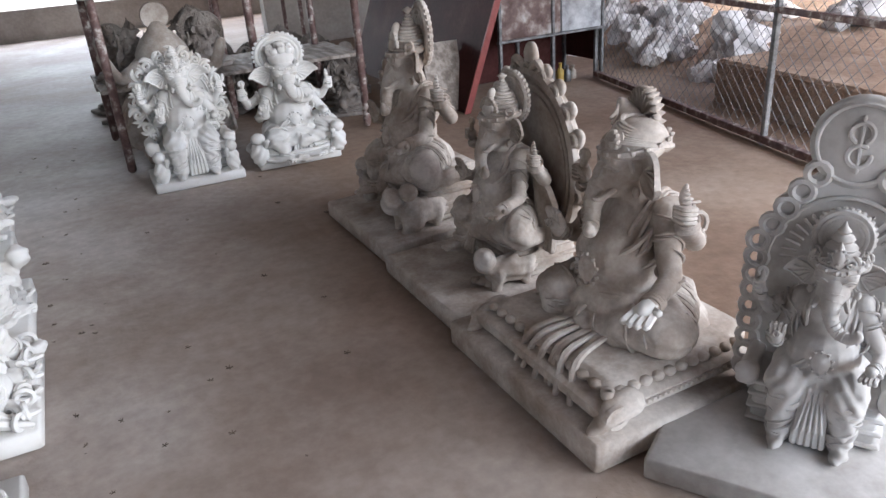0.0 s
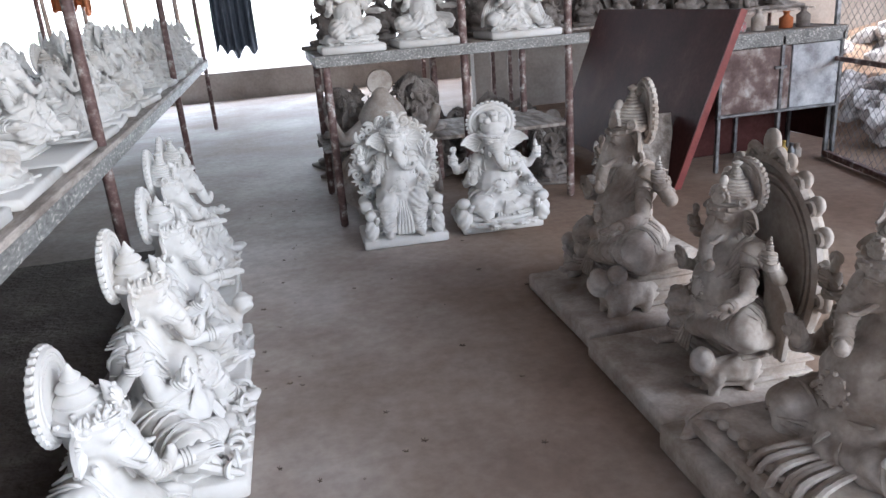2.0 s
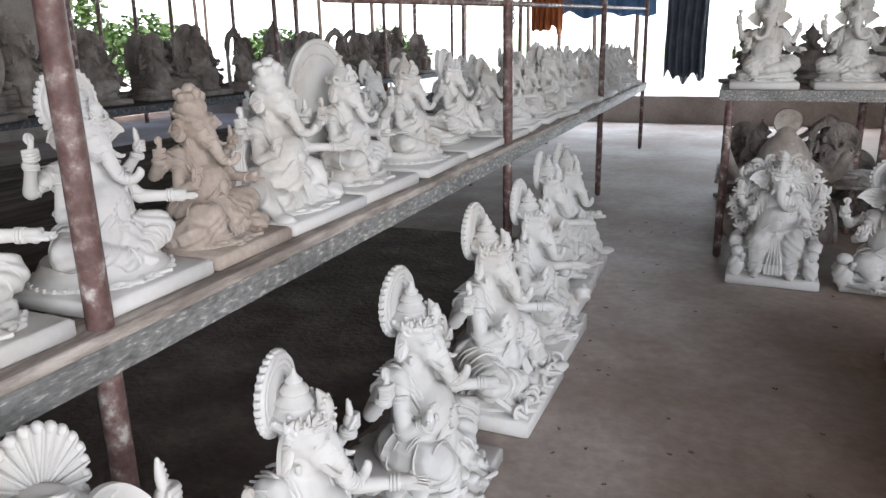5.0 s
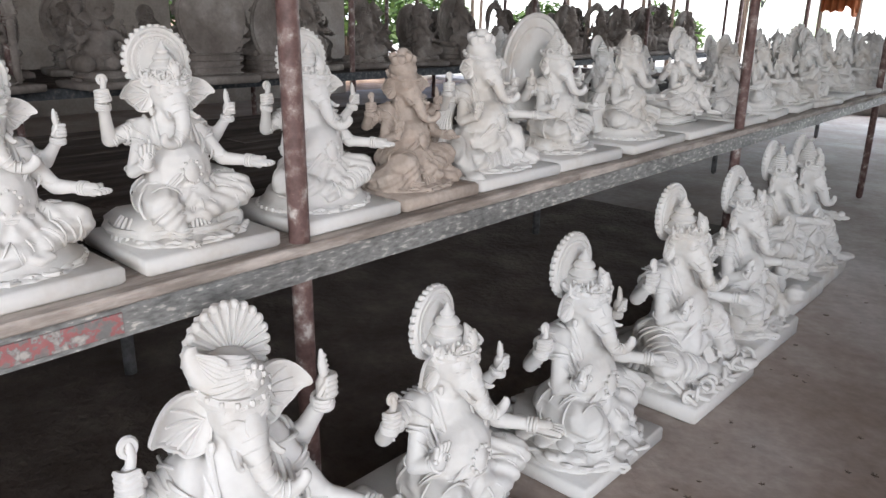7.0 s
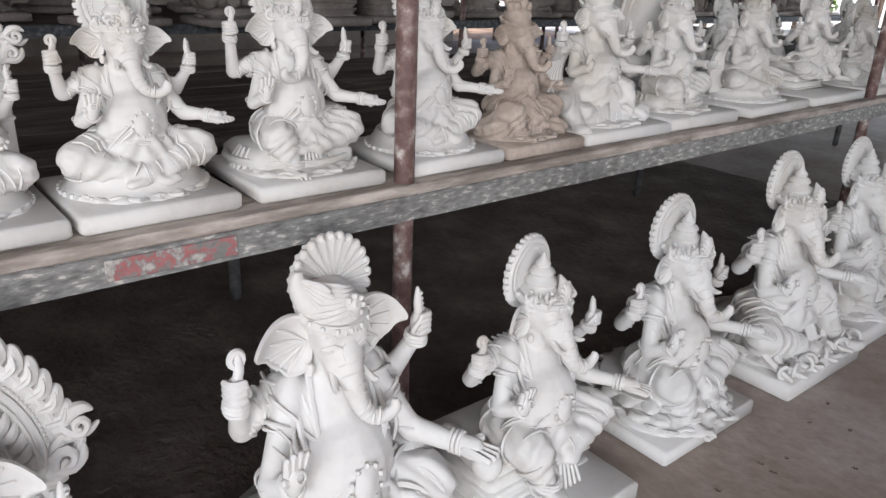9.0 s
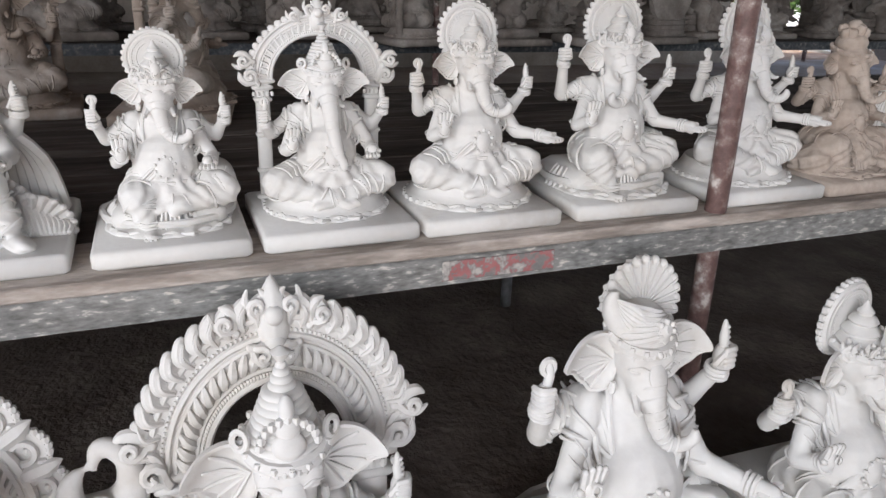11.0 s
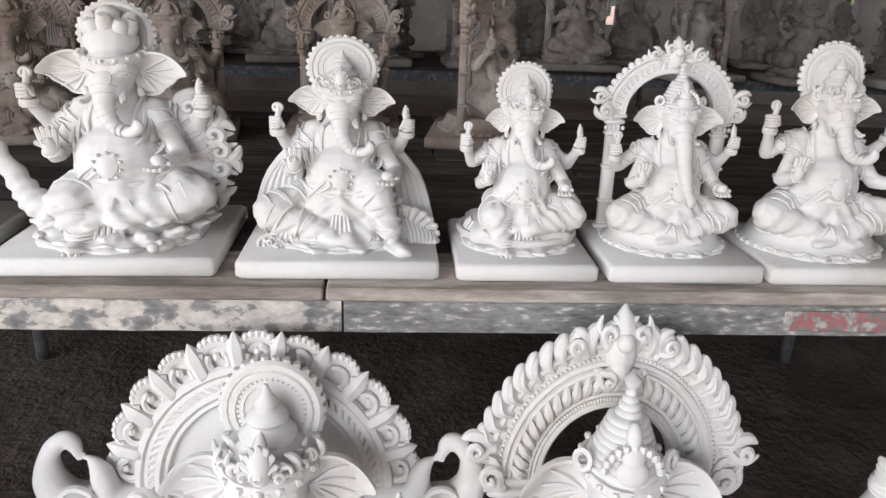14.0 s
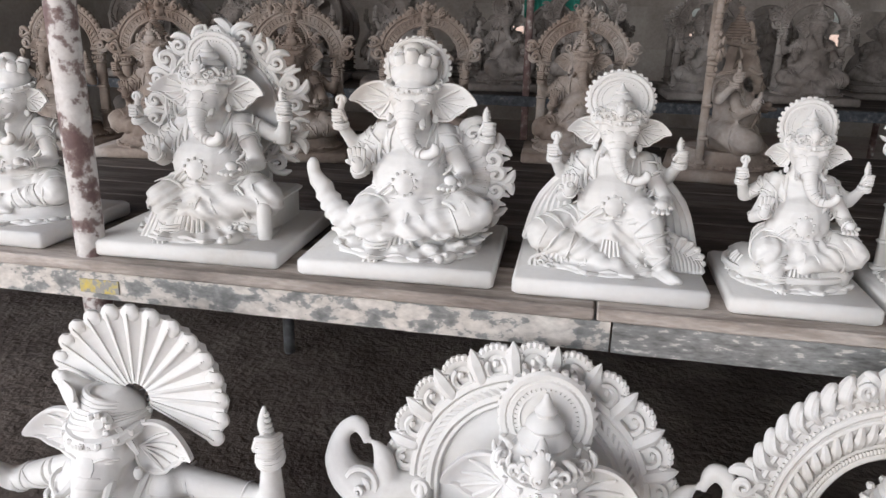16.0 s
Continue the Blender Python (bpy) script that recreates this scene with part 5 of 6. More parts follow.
for y in np.arange(2.2, 8.6, 0.42):
    stand(lib[rnd.choice(("S3", "S8", "S12", "S5"))], pose(-0.98 + rnd.uniform(-0.05, 0.05), y, TOP + 0.001, 0, 0, rnd.uniform(-12, 12)), "white plaster idol in the table's second row", "white idols in the second row")
G3 = "dark dusty idols on the second table"
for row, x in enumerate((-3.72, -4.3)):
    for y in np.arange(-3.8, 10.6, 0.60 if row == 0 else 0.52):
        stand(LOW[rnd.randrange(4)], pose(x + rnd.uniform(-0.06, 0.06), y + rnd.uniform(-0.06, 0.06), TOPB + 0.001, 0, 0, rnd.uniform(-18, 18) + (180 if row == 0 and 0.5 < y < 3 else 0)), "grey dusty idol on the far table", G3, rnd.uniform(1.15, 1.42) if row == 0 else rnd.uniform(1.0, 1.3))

# floor row below the long table
G4 = "large white idols on the floor before the table"
FL = [  # x front, y middle, width, depth, height, slab, style, label
    (-0.10, -2.25, 0.50, 0.42, 0.74, 0.05, dict(legs="cross", crown="flat", halo=0.16, seat="round"), "large white idol with a scalloped halo on the floor"),
    (-0.10, -1.66, 0.52, 0.42, 0.79, 0.05, dict(legs="down", crown="turban", seat="cushion", plume=0.27, plume_at=0.06, big_ears=1.35, head_size=0.88, spread=0.43, lift=(0.0, 0.17)), "large white idol in a fan-plumed turban on the floor"),
    (-0.10, -0.865, 0.60, 0.44, 0.765, 0.05, dict(legs="cross", crown="flat", halo=0.115, arch="swan", seat="cushion", big_ears=1.2), "large white idol before an arch with two swans"),
    (-0.10, -0.305, 0.50, 0.44, 0.828, 0.05, dict(legs="cross", crown="cone", arch="flame", seat="cushion", big_ears=1.35), "large white idol under a flame-edged carved arch"),
    (-0.15, 0.380, 0.44, 0.42, 0.785, 0.05, dict(legs="down", crown="turban", seat="cushion", arms="reach", plume=0.145, plume_at=0.035, big_ears=1.4, head_size=0.84, spread=0.275, lift=(0.03, 0.06)), "white idol in a fan-plumed turban, one palm held out"),
    (-0.08, 0.90, 0.46, 0.42, 0.70, 0.05, dict(legs="down", crown="flat", halo=0.135, seat="throne", arms="reach", big_ears=1.1, turn=12), "white idol with a scalloped halo on a block seat"),
    (-0.10, 1.52, 0.46, 0.42, 0.69, 0.05, dict(legs="down", crown="flat", halo=0.14, seat="lotus", arms="reach"), "white idol stained tan at its slab on the floor"),
    (-0.05, 2.15, 0.50, 0.50, 0.74, 0.06, dict(legs="recline", crown="flat", halo=0.135, arms="reach", seat="cushion", extras=("waves",)), "white idol lounging over carved waves on the floor"),
    (-0.06, 2.70, 0.48, 0.46, 0.73, 0.08, dict(legs="down", crown="flat", halo=0.135, seat="cushion", arms="reach", extras=("beast",)), "white idol on a stepped slab on the floor"),
    (-0.12, 3.30, 0.50, 0.46, 0.76, 0.08, dict(legs="down", crown="cone", halo=0.14, seat="throne", arms="reach", extras=("attendants",)), "white idol with a small beast on the floor"),
    (-0.13, 3.78, 0.48, 0.46, 0.74, 0.08, dict(legs="recline", crown="cone", halo=0.14, seat="cushion"), "white idol at the end of the floor row"),
]
for i, (x, y, w, d, h, pl, st, words) in enumerate(FL):
    me = cast("F%d" % i, (d, w, h), pl, wide={"flame": 0.86, "swan": 0.92}.get(st.get("arch"), 0.86 if i == 4 else min(1.12, max(1.02, w / ((h - pl) * 0.74)))), **st)
    stand(me, pose(x, y, 0.001, 0, 0, rnd.uniform(-2, 2)), words, G4)

G5 = "dusty idols across the aisle"
RR = [
    (1.15, 2.69, 0.64, 0.55, 0.92, 0.07, dict(legs="down", crown="cone", halo=0.15, seat="throne", arms="reach", turn=-12, big_ears=1.15, extras=("beast", "attendants")), "dusty tan idol on a base with a lion"),
    (1.12, 2.03, 0.58, 0.55, 0.82, 0.07, dict(legs="down", crown="cone", halo=0.13, arch="oval", seat="throne", arms="reach", extras=("beast", "mouse"), cape=True), "dusty tan idol on a throne with an oval crested back"),
    (1.08, 1.39, 0.70, 0.62, 0.77, 0.08, dict(legs="down", crown="turban", seat="plain", arms="reach", big_ears=1.3, plume=0.12, plume_at=-0.11, turn=-22, head_size=0.92, spread=0.22, extras=("bench",)), "dusty tan idol in plumed turban with one white hand"),
    (1.32, 0.71, 0.62, 0.5, 0.82, 0.06, dict(legs="throne", crown="flat", halo=0.12, arch="emblem", seat="throne"), "pale idol before a scrolled throne with a round emblem"),
]
for i, (x, y, w, d, h, pl, st, words) in enumerate(RR):
    me = cast("R%d" % i, (d, w, h), pl, accent=((0.315, 0.35, 0.355), 0.085, PLASTER) if i == 2 else None, back=(-0.07, -0.10, -0.11, -0.05)[i], material=DUSTY if i < 3 else SHADED_DUST, wide=1.12 if i == 2 else 0.95 if i == 3 else min(1.2, w / ((h - pl) * 0.74)), **st)
    stand(me, pose(x, y, 0.001, 0, 0, (212 if i == 3 else 180) + rnd.uniform(-2, 2)), words, G5)
me = cast("A", (0.34, 0.46, 0.71), 0.05, legs="throne", crown="flat", arch="leaf", seat="throne", big_ears=1.2, extras=("attendants",), wide=1.0)
stand(me, pose(0.755, 3.84, 0.001, 0, 0, -92), "cream plaster idol on a shell-backed throne with two attendants", "idols at the aisle's end")
me = cast("B", (0.34, 0.46, 0.70), 0.045, legs="down", crown="flower", halo=0.17, seat="cushion", big_ears=1.2, extras=("attendants",), wide=1.2)
stand(me, pose(1.31, 3.86, 0.001, 0, 0, -94), "bluish white plaster idol playing a flute, on the floor", "idols at the aisle's end")
for x, key in ((0.64, "S7"), (1.08, "S8"), (1.66, "S3")):
    stand(lib[key], pose(x, 4.34, RT, 0, 0, -90), "white plaster idol on the end rack", "idols on the rack", 1.22)


# ---- beside the rack: leaning board, cabinet, fence, yard ----
def slab_between(a, b, c, thick):
    """A board with three known corners a (origin), b along its length, c along its height."""
    a, b, c = Vector(a), Vector(b), Vector(c)
    nrm = (b - a).cross(c - a).normalized() * thick
    d = b + c - a
    k = Clay()
    k.rings([[a, b, d, c], [a + nrm, b + nrm, d + nrm, c + nrm]])
    return k


board = thing("leaning_board", "dark red laminate board leaning beside the rack", "board", pose(2.55, 4.19, 0))
part("panel", slab_between((0, 0, 0.002), (0.06, 2.1, 0.002), (0.41, 0.0, 1.06), 0.03).mesh("panel", BOARD), board)
part("edge_strip", slab_between((-0.006, -0.012, 0.0), (-0.006, 0.0, 0.0), (0.404, -0.012, 1.065), 0.045).mesh("edge_strip", mat("red_edge", [(0.3, (0.16, 0.03, 0.03)), (0.7, (0.26, 0.06, 0.05))], 8, 0.5)), board, "red painted edge strip")
plank_small = slab_between((2.36, 4.32, 0.0), (2.62, 4.30, 0.0), (2.44, 4.55, 0.42), 0.02)
tagged(new("wood_offcut", plank_small.mesh("wood_offcut", PLANK)), "short grey plank propped against the dark board", "plank")

cab = thing("cabinet", "stained old metal cabinet with an open dark base by the fence", "cabinet", pose(2.98, 4.42, 0))
box_part("top_rail", cab, (0.46, 0.0, 0.845), (0.96, 0.03, 0.09), RAIL)
box_part("top", cab, (0.46, 0.24, 0.885), (0.96, 0.5, 0.02), PLANK)
box_part("door", cab, (0.27, 0.008, 0.59), (0.52, 0.02, 0.41), MOTTLED, "brown stained door panel")
box_part("door", cab, (0.72, 0.008, 0.59), (0.36, 0.02, 0.41), PALEPANEL, "pale scuffed door panel")
box_part("handle", cab, (0.45, -0.01, 0.66), (0.09, 0.014, 0.02), STEEL)
box_part("bottom_rail", cab, (0.46, 0.0, 0.375), (0.94, 0.03, 0.02), STEEL)
for x in (0.01, 0.46, 0.91):
    box_part("leg", cab, (x, 0.0, 0.43), (0.025, 0.03, 0.86), STEEL)
    box_part("leg", cab, (x, 0.46, 0.43), (0.025, 0.03, 0.86), STEEL)
box_part("back_panel", cab, (0.46, 0.48, 0.43), (0.94, 0.01, 0.86), BOARD)
box_part("side_panel", cab, (0.925, 0.24, 0.5), (0.012, 0.48, 0.76), BOARD)


def bottle(x, y, z, h, r, material, words):
    k = Clay()
    k.lathe((0, 0, 0), [(r * 0.9, 0), (r, 0.006), (r, h * 0.6), (r * 0.45, h * 0.75), (r * 0.4, h * 0.9), (r * 0.5, h * 0.91), (r * 0.5, h)], 14)
    ob = new("bottle", k.mesh("bottle", material, True))
    ob.matrix_basis = pose(x, y, z)
    tagged(ob, words, "bottle", "bottles in the cabinet's base")


for x, y, h, m, w in ((3.55, 4.48, 0.15, BRASSY, "small ochre bottle on the floor by the cabinet"), (3.63, 4.5, 0.12, STEEL, "small grey tin on the floor by the cabinet"), (3.38, 4.52, 0.14, TARP, "dark bottle on the floor in the cabinet's base"), (3.46, 4.55, 0.11, BARK, "brown bottle on the floor in the cabinet's base"), (3.72, 4.55, 0.1, DUSTY, "dusty jar on the floor in the cabinet's base")):
    bottle(x, y, 0.0, h, 0.03, m, w)
for x, h, m, w in ((3.08, 0.12, GREYED, "dusty jar on the cabinet's top"), (3.2, 0.1, REDPAINT, "red tin on the cabinet's top"), (3.34, 0.14, DUSTY, "pale pot on the cabinet's top"), (3.55, 0.11, ORANGE, "orange tin on the cabinet's top"), (3.68, 0.13, GREYED, "grey tin on the cabinet's top")):
    bottle(x, 4.55, 0.895, h, 0.045, m, w)

FA, FB = Vector((3.87, 4.46, 0)), Vector((3.2, 1.75, 0))
fence = thing("chain_link_fence", "low rusty iron fence panel with chain-link mesh", "fence", Matrix.Translation(FA))
run = FB - FA
along = run.normalized()
box_mid = run * 0.5
turn = math.degrees(math.atan2(run.y, run.x))
FH = 0.68
for z, t in ((0.03, 0.04), (FH, 0.03)):
    box_part("rail", fence, (*(box_mid.xy), z), (run.length, t, t), RUST, rot=(0, 0, turn))
for f in (0.0, 0.72, 1.0):
    p = run * f
    box_part("post", fence, (p.x, p.y, FH / 2 + 0.35), (0.03, 0.03, FH + 0.7), STEEL, rot=(0, 0, turn))
k = Clay()
step, half = 0.075, 0.0016
for s in (-1, 1):
    u = -1.4
    while u < run.length + 1.4:
        a0, a1 = u, u + s * 1.36
        lo, hi = 0.05, 1.36
        pts = []
        for j in range(10):
            t = j / 9
            q = a0 + (a1 - a0) * t
            if 0 <= q <= run.length:
                pts.append(along * q + Vector((0.003 * s, 0, lo + (hi - lo) * t)))
        if len(pts) > 1:
            k.tube([pts[0], pts[-1]], half, 4, smooth=False)
        u += step
part("wire_mesh", k.mesh("wire_mesh", STEEL), fence, "rusty diamond wire mesh")


def lump(r, seed, n=3):
    bm = bmesh.new()
    bmesh.ops.create_icosphere(bm, subdivisions=n, radius=1.0)
    for v in bm.verts:
        d = 1 + 0.5 * noise.noise(v.co * 1.4 + Vector((seed * 7.1, 0, 0))) - 0.45 * abs(noise.noise(v.co * 2.6 + Vector((0, seed * 3.7, 0)))) + 0.25 * abs(noise.noise(v.co * 6.0 + Vector((seed, 0, 4))))
        v.co = Vector((v.co.x * d * r[0], v.co.y * d * r[1], v.co.z * d * r[2]))
    me = bpy.data.meshes.new("lump")
    bm.to_mesh(me)
    bm.free()
    return me


blockk = Clay()
blockk.box((0, 0, 0), (0.7, 1.5, 0.34), bevel=0.02)
blk = new("masonry_block", blockk.mesh("masonry_block", SOIL))
blk.matrix_basis = pose(4.15, 2.55, 0.10, 0, 0, -8)
tagged(blk, "earth-stained masonry block behind the fence", "block")
rs = random.Random(4)
LUMPS = [lump((0.16, 0.13, 0.1), i) for i in range(6)]
for m in LUMPS:
    m.materials.append(SACK)
for i in range(90):
    x, y = rs.uniform(4.3, 7.4), rs.uniform(3.6, 7.6)
    h = max(0.0, 0.35 + 0.18 * (x - 5.0)) * rs.random()
    ob = new("sack", LUMPS[i % 6])
    ob.matrix_basis = pose(x, y, h * 0.7, rs.uniform(-30, 30), rs.uniform(-30, 30), rs.uniform(0, 360)) @ Matrix.Diagonal((*[rs.uniform(0.8, 1.9)] * 3, 1))
    tagged(ob, "crumpled pale plastic sack in the rubble heap", "sack", "rubble heap behind the fence")


def mound():
    n, vs, fs = 40, [], []
    for i in range(n + 1):
        for j in range(n + 1):
            x, y = 4.0 + 5.5 * i / n, 0.5 + 9 * j / n
            e = min(1, (x - 4.0) / 1.2)
            z = e * (0.1 + 0.16 * max(0, x - 4.6) + 0.12 * noise.noise((x * 1.1, y * 1.1, 0)) + 0.05 * noise.noise((x * 4, y * 4, 2)))
            vs.append((x, y, z - 0.04))
    for i in range(n):
        for j in range(n):
            a = i * (n + 1) + j
            fs.append((a, a + n + 1, a + n + 2, a + 1))
    return mesh("earth_bank", vs, fs, SOIL, True)


tagged(new("earth_bank", mound()), "bank of dry earth and debris behind the fence", "ground", kind="structure")
flat_box("wall_east", (9.2, 5.5, 1.6), (0.2, 13.5, 3.4), WALL, "plastered yard wall behind the rubble", "wall")
# Added above the view to hold sun and sky off the near rubble.
flat_box("ceiling_yard", (5.6, 6.6, 3.22), (3.0, 11.3, 0.06), ROOF, "unseen sheet roof added to shade the rubble yard", "ceiling")

flat_box("wall_north_a", (2.95, 8.3, 1.6), (1.1, 0.15, 3.3), WALL, "dim plastered partition wall", "wall")
flat_box("wall_north_b", (6.6, 8.3, 1.6), (5.2, 0.15, 3.3), WALL, "dim plastered partition wall", "wall")
flat_box("wall_north_c", (3.75, 8.3, 0.6), (0.5, 0.15, 1.3), WALL, "wall below the small window", "wall")
shelf = thing("wall_shelf", "dusty plank shelf on iron legs crowded with idols", "shelf", pose(2.5, 6.9, 0))
for i in range(3):
    box_part("shelf_board", shelf, (1.5, 0.12 + i * 0.22, 0.88), (3.4, 0.215, 0.025), PLANK, bevel=0.003)
for x in (-0.1, 1.0, 2.1, 3.1):
    for y in (0.05, 0.6):
        pipe_part("leg", shelf, (x, y, 0.02), (x, y, 0.87), 0.02, RUST)
for i in range(18):
    ob = new("idol", LOW[i % 4])
    q = 0.8 + 0.04 * (i % 9)
    ob.matrix_basis = pose(2.55 + (i % 9) * 0.36, 7.0 + 0.3 * (i // 9), 0.8935, 0, 0, -90 + 14 * math.sin(i * 2.1)) @ Matrix.Diagonal((q, q, q, 1))
    tagged(ob, "grey dusty idol on the wall shelf", "statue", "dusty idols on the wall shelf")

# ---- under and behind the rack ----
discm = Clay()
discm.lathe((0, 0, 0.80), [(0.075, -0.012), (0.08, 0), (0.075, 0.012)], 26, rot=(90, 0, 0))
discm.tube([(0, 0, 0.72), (0, 0, 0.6), (0, 0, 0.3)], [0.06, 0.15, 0.14], 14)
discm.ball((0, 0, 0.28), (0.17, 0.13, 0.2))
for s in (-1, 1):
    discm.tube([(s * 0.1, 0, 0.56), (s * 0.26, -0.04, 0.48), (s * 0.33, -0.06, 0.62)], [0.05, 0.04, 0.03], 10)
    discm.tube([(s * 0.08, 0, 0.15), (s * 0.24, -0.08, 0.16), (s * 0.12, -0.14, 0.1)], [0.09, 0.08, 0.06], 10)
    for i in range(5):
        discm.tube([(s * 0.12, 0, 0.45), (s * (0.2 + i * 0.02), -0.02, 0.3), (s * (0.2 + i * 0.03), -0.05, 0.1)], [0.03, 0.028, 0.02], 6)
discm.box((0, 0, 0.03), (0.44, 0.36, 0.06), bevel=0.01)
st = new("idol", discm.mesh("idol", DUSTY, True))
st.data.set_sharp_from_angle(angle=radians(48))
st.matrix_basis = pose(0.8, 4.62, 0.001)
tagged(st, "unfinished dusty figure with a blank disc head under the rack", "statue")
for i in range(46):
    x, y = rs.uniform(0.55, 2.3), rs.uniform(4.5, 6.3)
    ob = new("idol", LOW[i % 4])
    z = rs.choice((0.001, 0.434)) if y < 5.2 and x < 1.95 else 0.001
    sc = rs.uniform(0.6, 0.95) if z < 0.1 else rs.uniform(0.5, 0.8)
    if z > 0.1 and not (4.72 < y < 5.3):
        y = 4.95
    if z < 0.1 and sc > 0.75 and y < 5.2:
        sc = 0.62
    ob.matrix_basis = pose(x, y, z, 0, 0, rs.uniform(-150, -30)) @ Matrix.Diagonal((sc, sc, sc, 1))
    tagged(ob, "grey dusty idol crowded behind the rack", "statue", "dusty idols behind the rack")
for i in range(9):
    ob = new("idol", LOW[i % 4])
    ob.matrix_basis = pose(0.6 + i * 0.17, 4.95 + 0.1 * (i % 2), RT, 0, 0, rs.uniform(-120, -60)) @ Matrix.Diagonal((0.75, 0.75, 0.75, 1))
    tagged(ob, "grey dusty idol at the back of the rack", "statue", "dusty idols behind the rack")

# ---- far end: curtain, posts and cloths ----
def curtain(name, w, h, material, label, at, seed=0, ragged=0.12):
    n, m, vs, fs = 40, 24, [], []
    for j in range(m + 1):
        for i in range(n + 1):
            u, v = i / n, j / m
            drop = ragged * noise.noise((u * 5 + seed, 0, 0)) * v
            vs.append((u * w + 0.02 * noise.noise((v * 3, u * 2, seed)), 0.035 * math.sin(u * 34 + 2 * noise.noise((u * 3, v * 2, seed))) * (0.4 + v), -v * (h + drop)))
    for j in range(m):
        for i in range(n):
            a = j * (n + 1) + i
            fs.append((a, a + 1, a + n + 2, a + n + 1))
    ob = new(name, mesh(name, vs, fs, material, True))
    sol = ob.modifiers.new("thickness", "SOLIDIFY")
    sol.thickness = 0.006
    ob.matrix_basis = at
    return tagged(ob, label, "curtain")


curtain("curtain", 0.6, 2.55, TARP, "torn dark grey tarpaulin hanging at the open end", pose(-0.55, 11.9, 3.268), 1, 0.22)
curtain("curtain", 1.5, 1.6, BLUETARP, "blue tarpaulin hanging at the shed's end", pose(-2.2, 11.8, 3.268), 4, 0.2)
curtain("curtain", 0.7, 1.95, GREENNET, "green shade net over a wall opening", pose(-9.22, -1.75, 3.268, 0, 0, 90), 9, 0.3)
curtain("curtain", 0.5, 1.8, ORANGE, "orange cloth hanging beyond the table", pose(-2.6, 11.6, 3.268), 7, 0.2)
for x in (-8.6, -7.2, -6.0, -4.8, -3.9, -2.9, 2.6):
    k = Clay()
    k.tube([(0, 0, 0), (0.03, 0, 3.3)], 0.035, 8)
    ob = new("post", k.mesh("post", RUST, True))
    ob.matrix_basis = pose(x, 12.0, 0)
    tagged(ob, "rusty pipe post holding up the shed roof", "post", "roof posts", "structure")
for y in (8.6, 9.4, 10.2, 11.1):
    k = Clay()
    k.tube([(0, 0, 0), (0.0, 0.03, 3.3)], 0.035, 8)
    ob = new("post", k.mesh("post", RUST, True))
    ob.matrix_basis = pose(-9.3, y, 0)
    tagged(ob, "rusty pipe post holding up the shed roof", "post", "roof posts", "structure")


for i in range(14):
    k = Clay()
    q = random.Random(i + 70)
    lean = q.uniform(-0.15, 0.15)
    k.tube([(0, 0, 0), (lean * 0.5, 0, 1.8), (lean, 0, 4.2)], [0.05, 0.04, 0.03], 7)
    ob = new("pole", k.mesh("pole", BARK, True))
    ob.matrix_basis = pose(-11.5 + i * 0.78 + q.uniform(-0.2, 0.2), q.uniform(13.5, 16.5), -0.07)
    tagged(ob, "slim bare wooden pole standing outside the shed", "pole", "poles outside the shed")


def shrub(x, y, h, seed):
    r = random.Random(seed)
    root = thing("bush", "dense green bush outside the open shed", "bush", pose(x, y, -0.07), "bushes outside")
    k = Clay()
    for i in range(5):
        a = r.uniform(0, 6.28)
        k.tube([(0, 0, 0), (0.15 * math.cos(a), 0.15 * math.sin(a), h * 0.4), (0.6 * math.cos(a), 0.6 * math.sin(a), h * 0.8)], [0.06, 0.04, 0.015], 6)
    part("stem", k.mesh("stem", BARK, True), root)
    vs, fs = [], []
    for i in range(1500):
        a, t, u = r.uniform(0, 6.28), r.random(), r.random() ** 0.5
        c = Vector((1.3 * u * math.cos(a), 1.3 * u * math.sin(a), h * (0.25 + 0.75 * t * (1.1 - 0.5 * u))))
        d = Vector((r.uniform(-1, 1), r.uniform(-1, 1), r.uniform(-0.6, 0.6))).normalized()
        e = d.orthogonal().normalized() * r.uniform(0.04, 0.07)
        d *= r.uniform(0.08, 0.15)
        q = len(vs)
        vs += [c - d, c + e, c + d, c - e]
        fs.append((q, q + 1, q + 2, q + 3))
    part("foliage", mesh("foliage", vs, fs, LEAF), root)


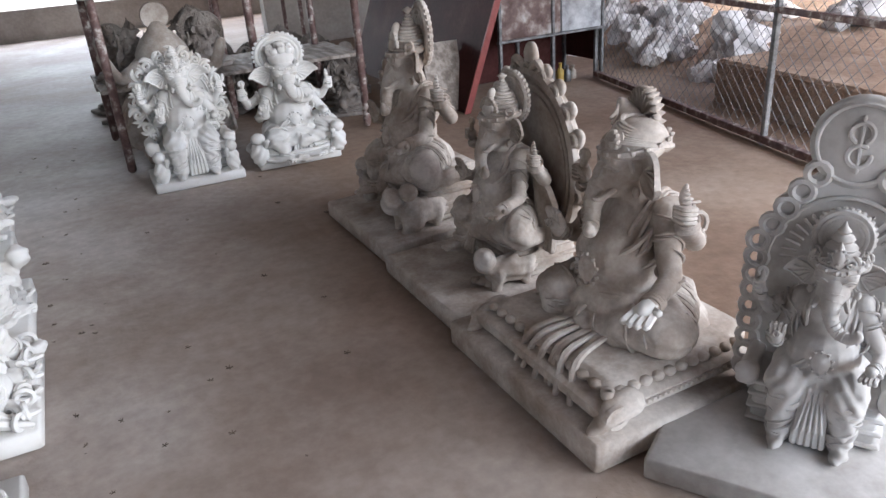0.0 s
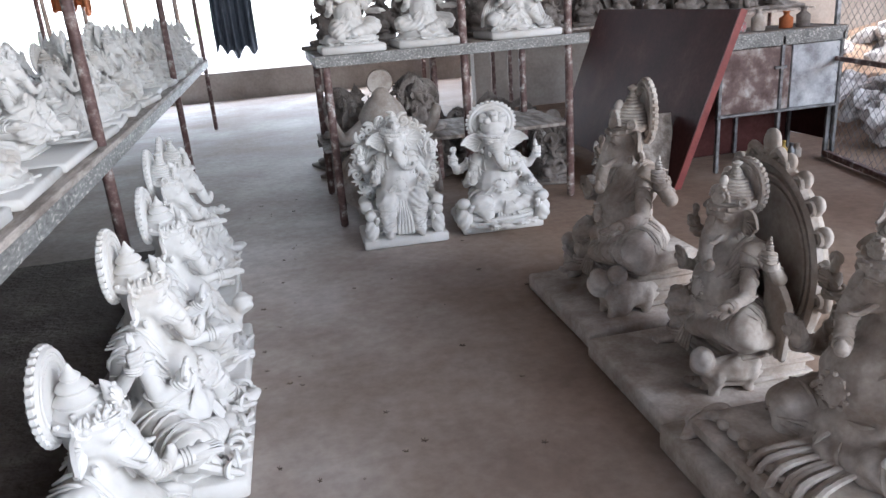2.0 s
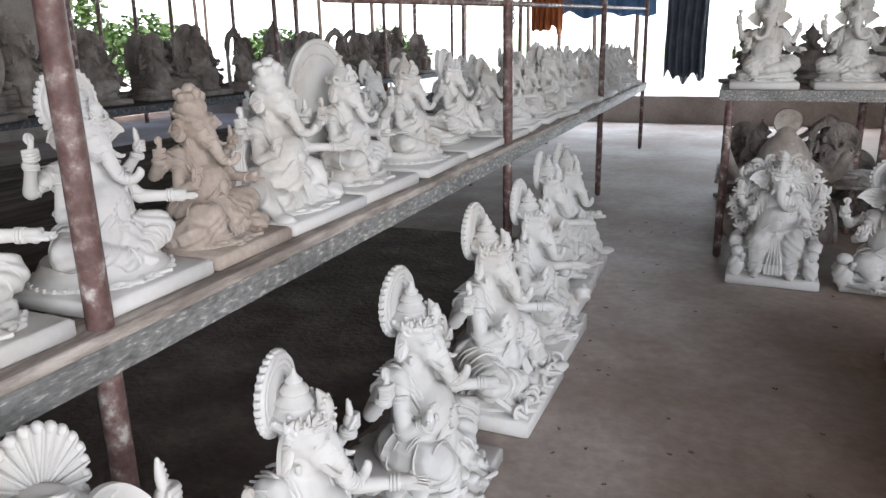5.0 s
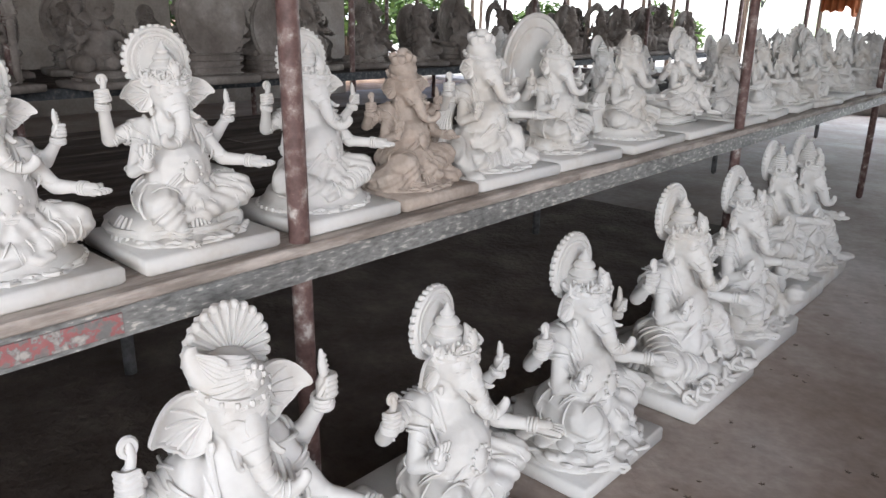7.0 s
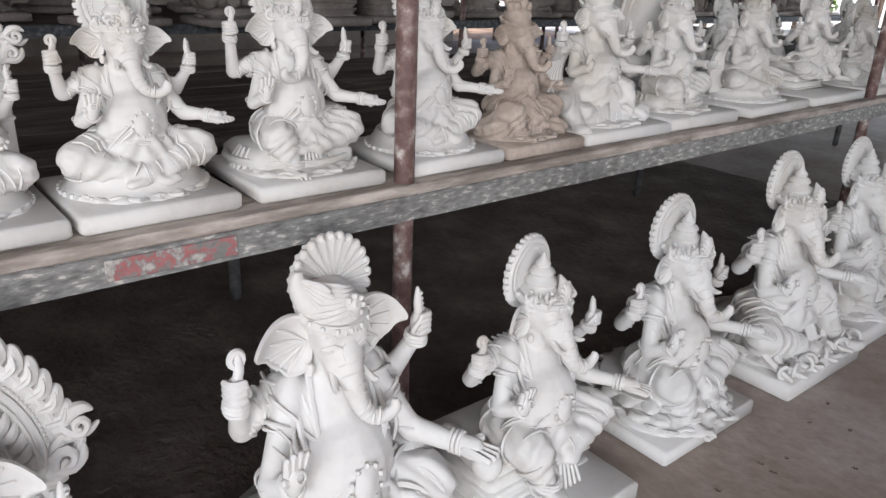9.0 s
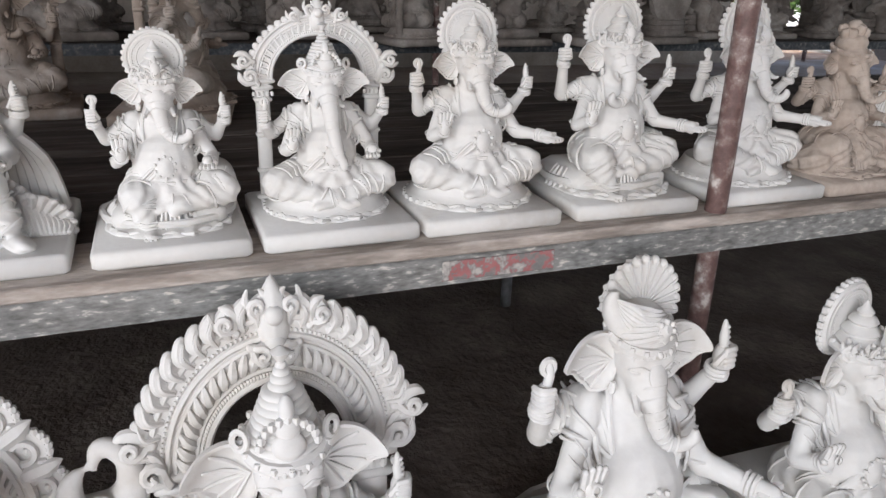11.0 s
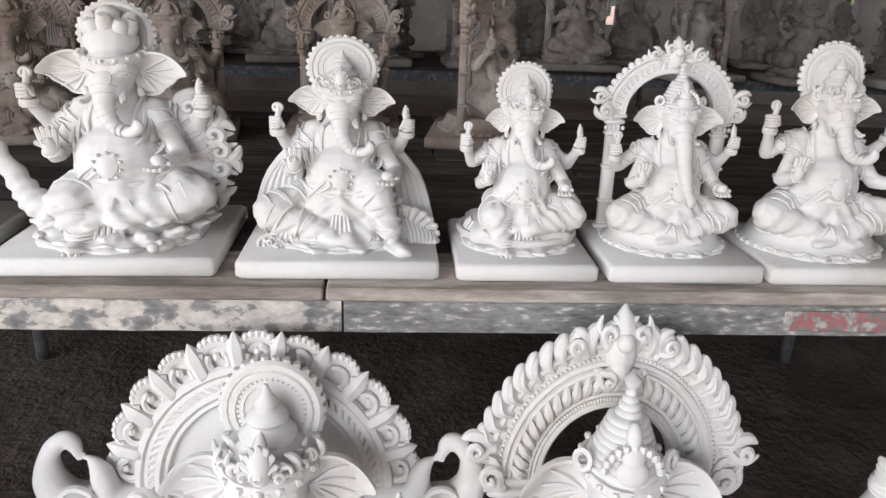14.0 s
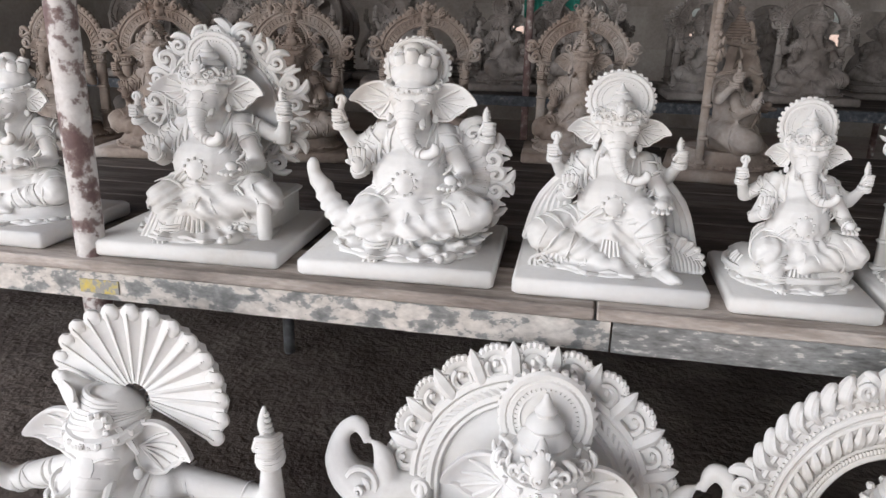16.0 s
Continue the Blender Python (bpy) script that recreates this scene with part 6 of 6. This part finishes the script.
for i, (x, y, h) in enumerate(((-13, 9.5, 4.2), (-14, 12.5, 3.4), (-15, 16.5, 2.4), (-11.8, 7.4, 4.0), (-13, 20.0, 2.0), (-9.0, 19.5, 1.8))):
    shrub(x, y, h, i)

# ---- glowing backdrop for the hazy daylight far beyond the yard ----
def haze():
    m = bpy.data.materials.new("glowing_haze")
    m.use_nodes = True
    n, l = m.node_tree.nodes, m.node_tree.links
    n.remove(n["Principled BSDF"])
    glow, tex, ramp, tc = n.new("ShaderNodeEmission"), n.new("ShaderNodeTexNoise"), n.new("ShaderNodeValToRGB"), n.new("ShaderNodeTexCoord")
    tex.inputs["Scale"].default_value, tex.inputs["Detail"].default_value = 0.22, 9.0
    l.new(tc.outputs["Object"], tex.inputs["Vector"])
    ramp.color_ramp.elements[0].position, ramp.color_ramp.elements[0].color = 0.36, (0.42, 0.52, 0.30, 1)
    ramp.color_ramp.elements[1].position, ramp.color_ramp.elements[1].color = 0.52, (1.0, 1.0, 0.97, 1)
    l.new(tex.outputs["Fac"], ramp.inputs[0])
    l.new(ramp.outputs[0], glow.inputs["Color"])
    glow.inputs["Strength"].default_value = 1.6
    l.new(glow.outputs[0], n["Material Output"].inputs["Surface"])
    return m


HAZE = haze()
# Flat sheet that emits the brightness of the distant sky and foliage.
flat_box("backdrop", (-10, 58, 6), (150, 0.2, 12.3), HAZE, "glowing backdrop for bright haze and trees beyond the yard", "backdrop")

# ---- litter on the floor ----
k = Clay()
for i in range(5):
    a = i * 1.3
    k.tube([(0, 0, 0), (0.012 * math.cos(a), 0.012 * math.sin(a), 0.003)], 0.0018, 4, smooth=False)
CHIP = k.mesh("plaster_chip", TWIG)
for i in range(80):
    x, y = rs.uniform(-0.1, 1.3), rs.uniform(0.6, 5.5)
    if i < 35:
        x = rs.gauss(0.08, 0.09)
    ob = new("debris", CHIP)
    s = rs.uniform(0.3, 1.1)
    ob.matrix_basis = pose(x, y, 0.003, 0, 0, rs.uniform(0, 360)) @ Matrix.Diagonal((s, s * rs.uniform(0.4, 1), s, 1))
    tagged(ob, "scrap of dry litter on the floor", "litter", "litter scattered on the floor")
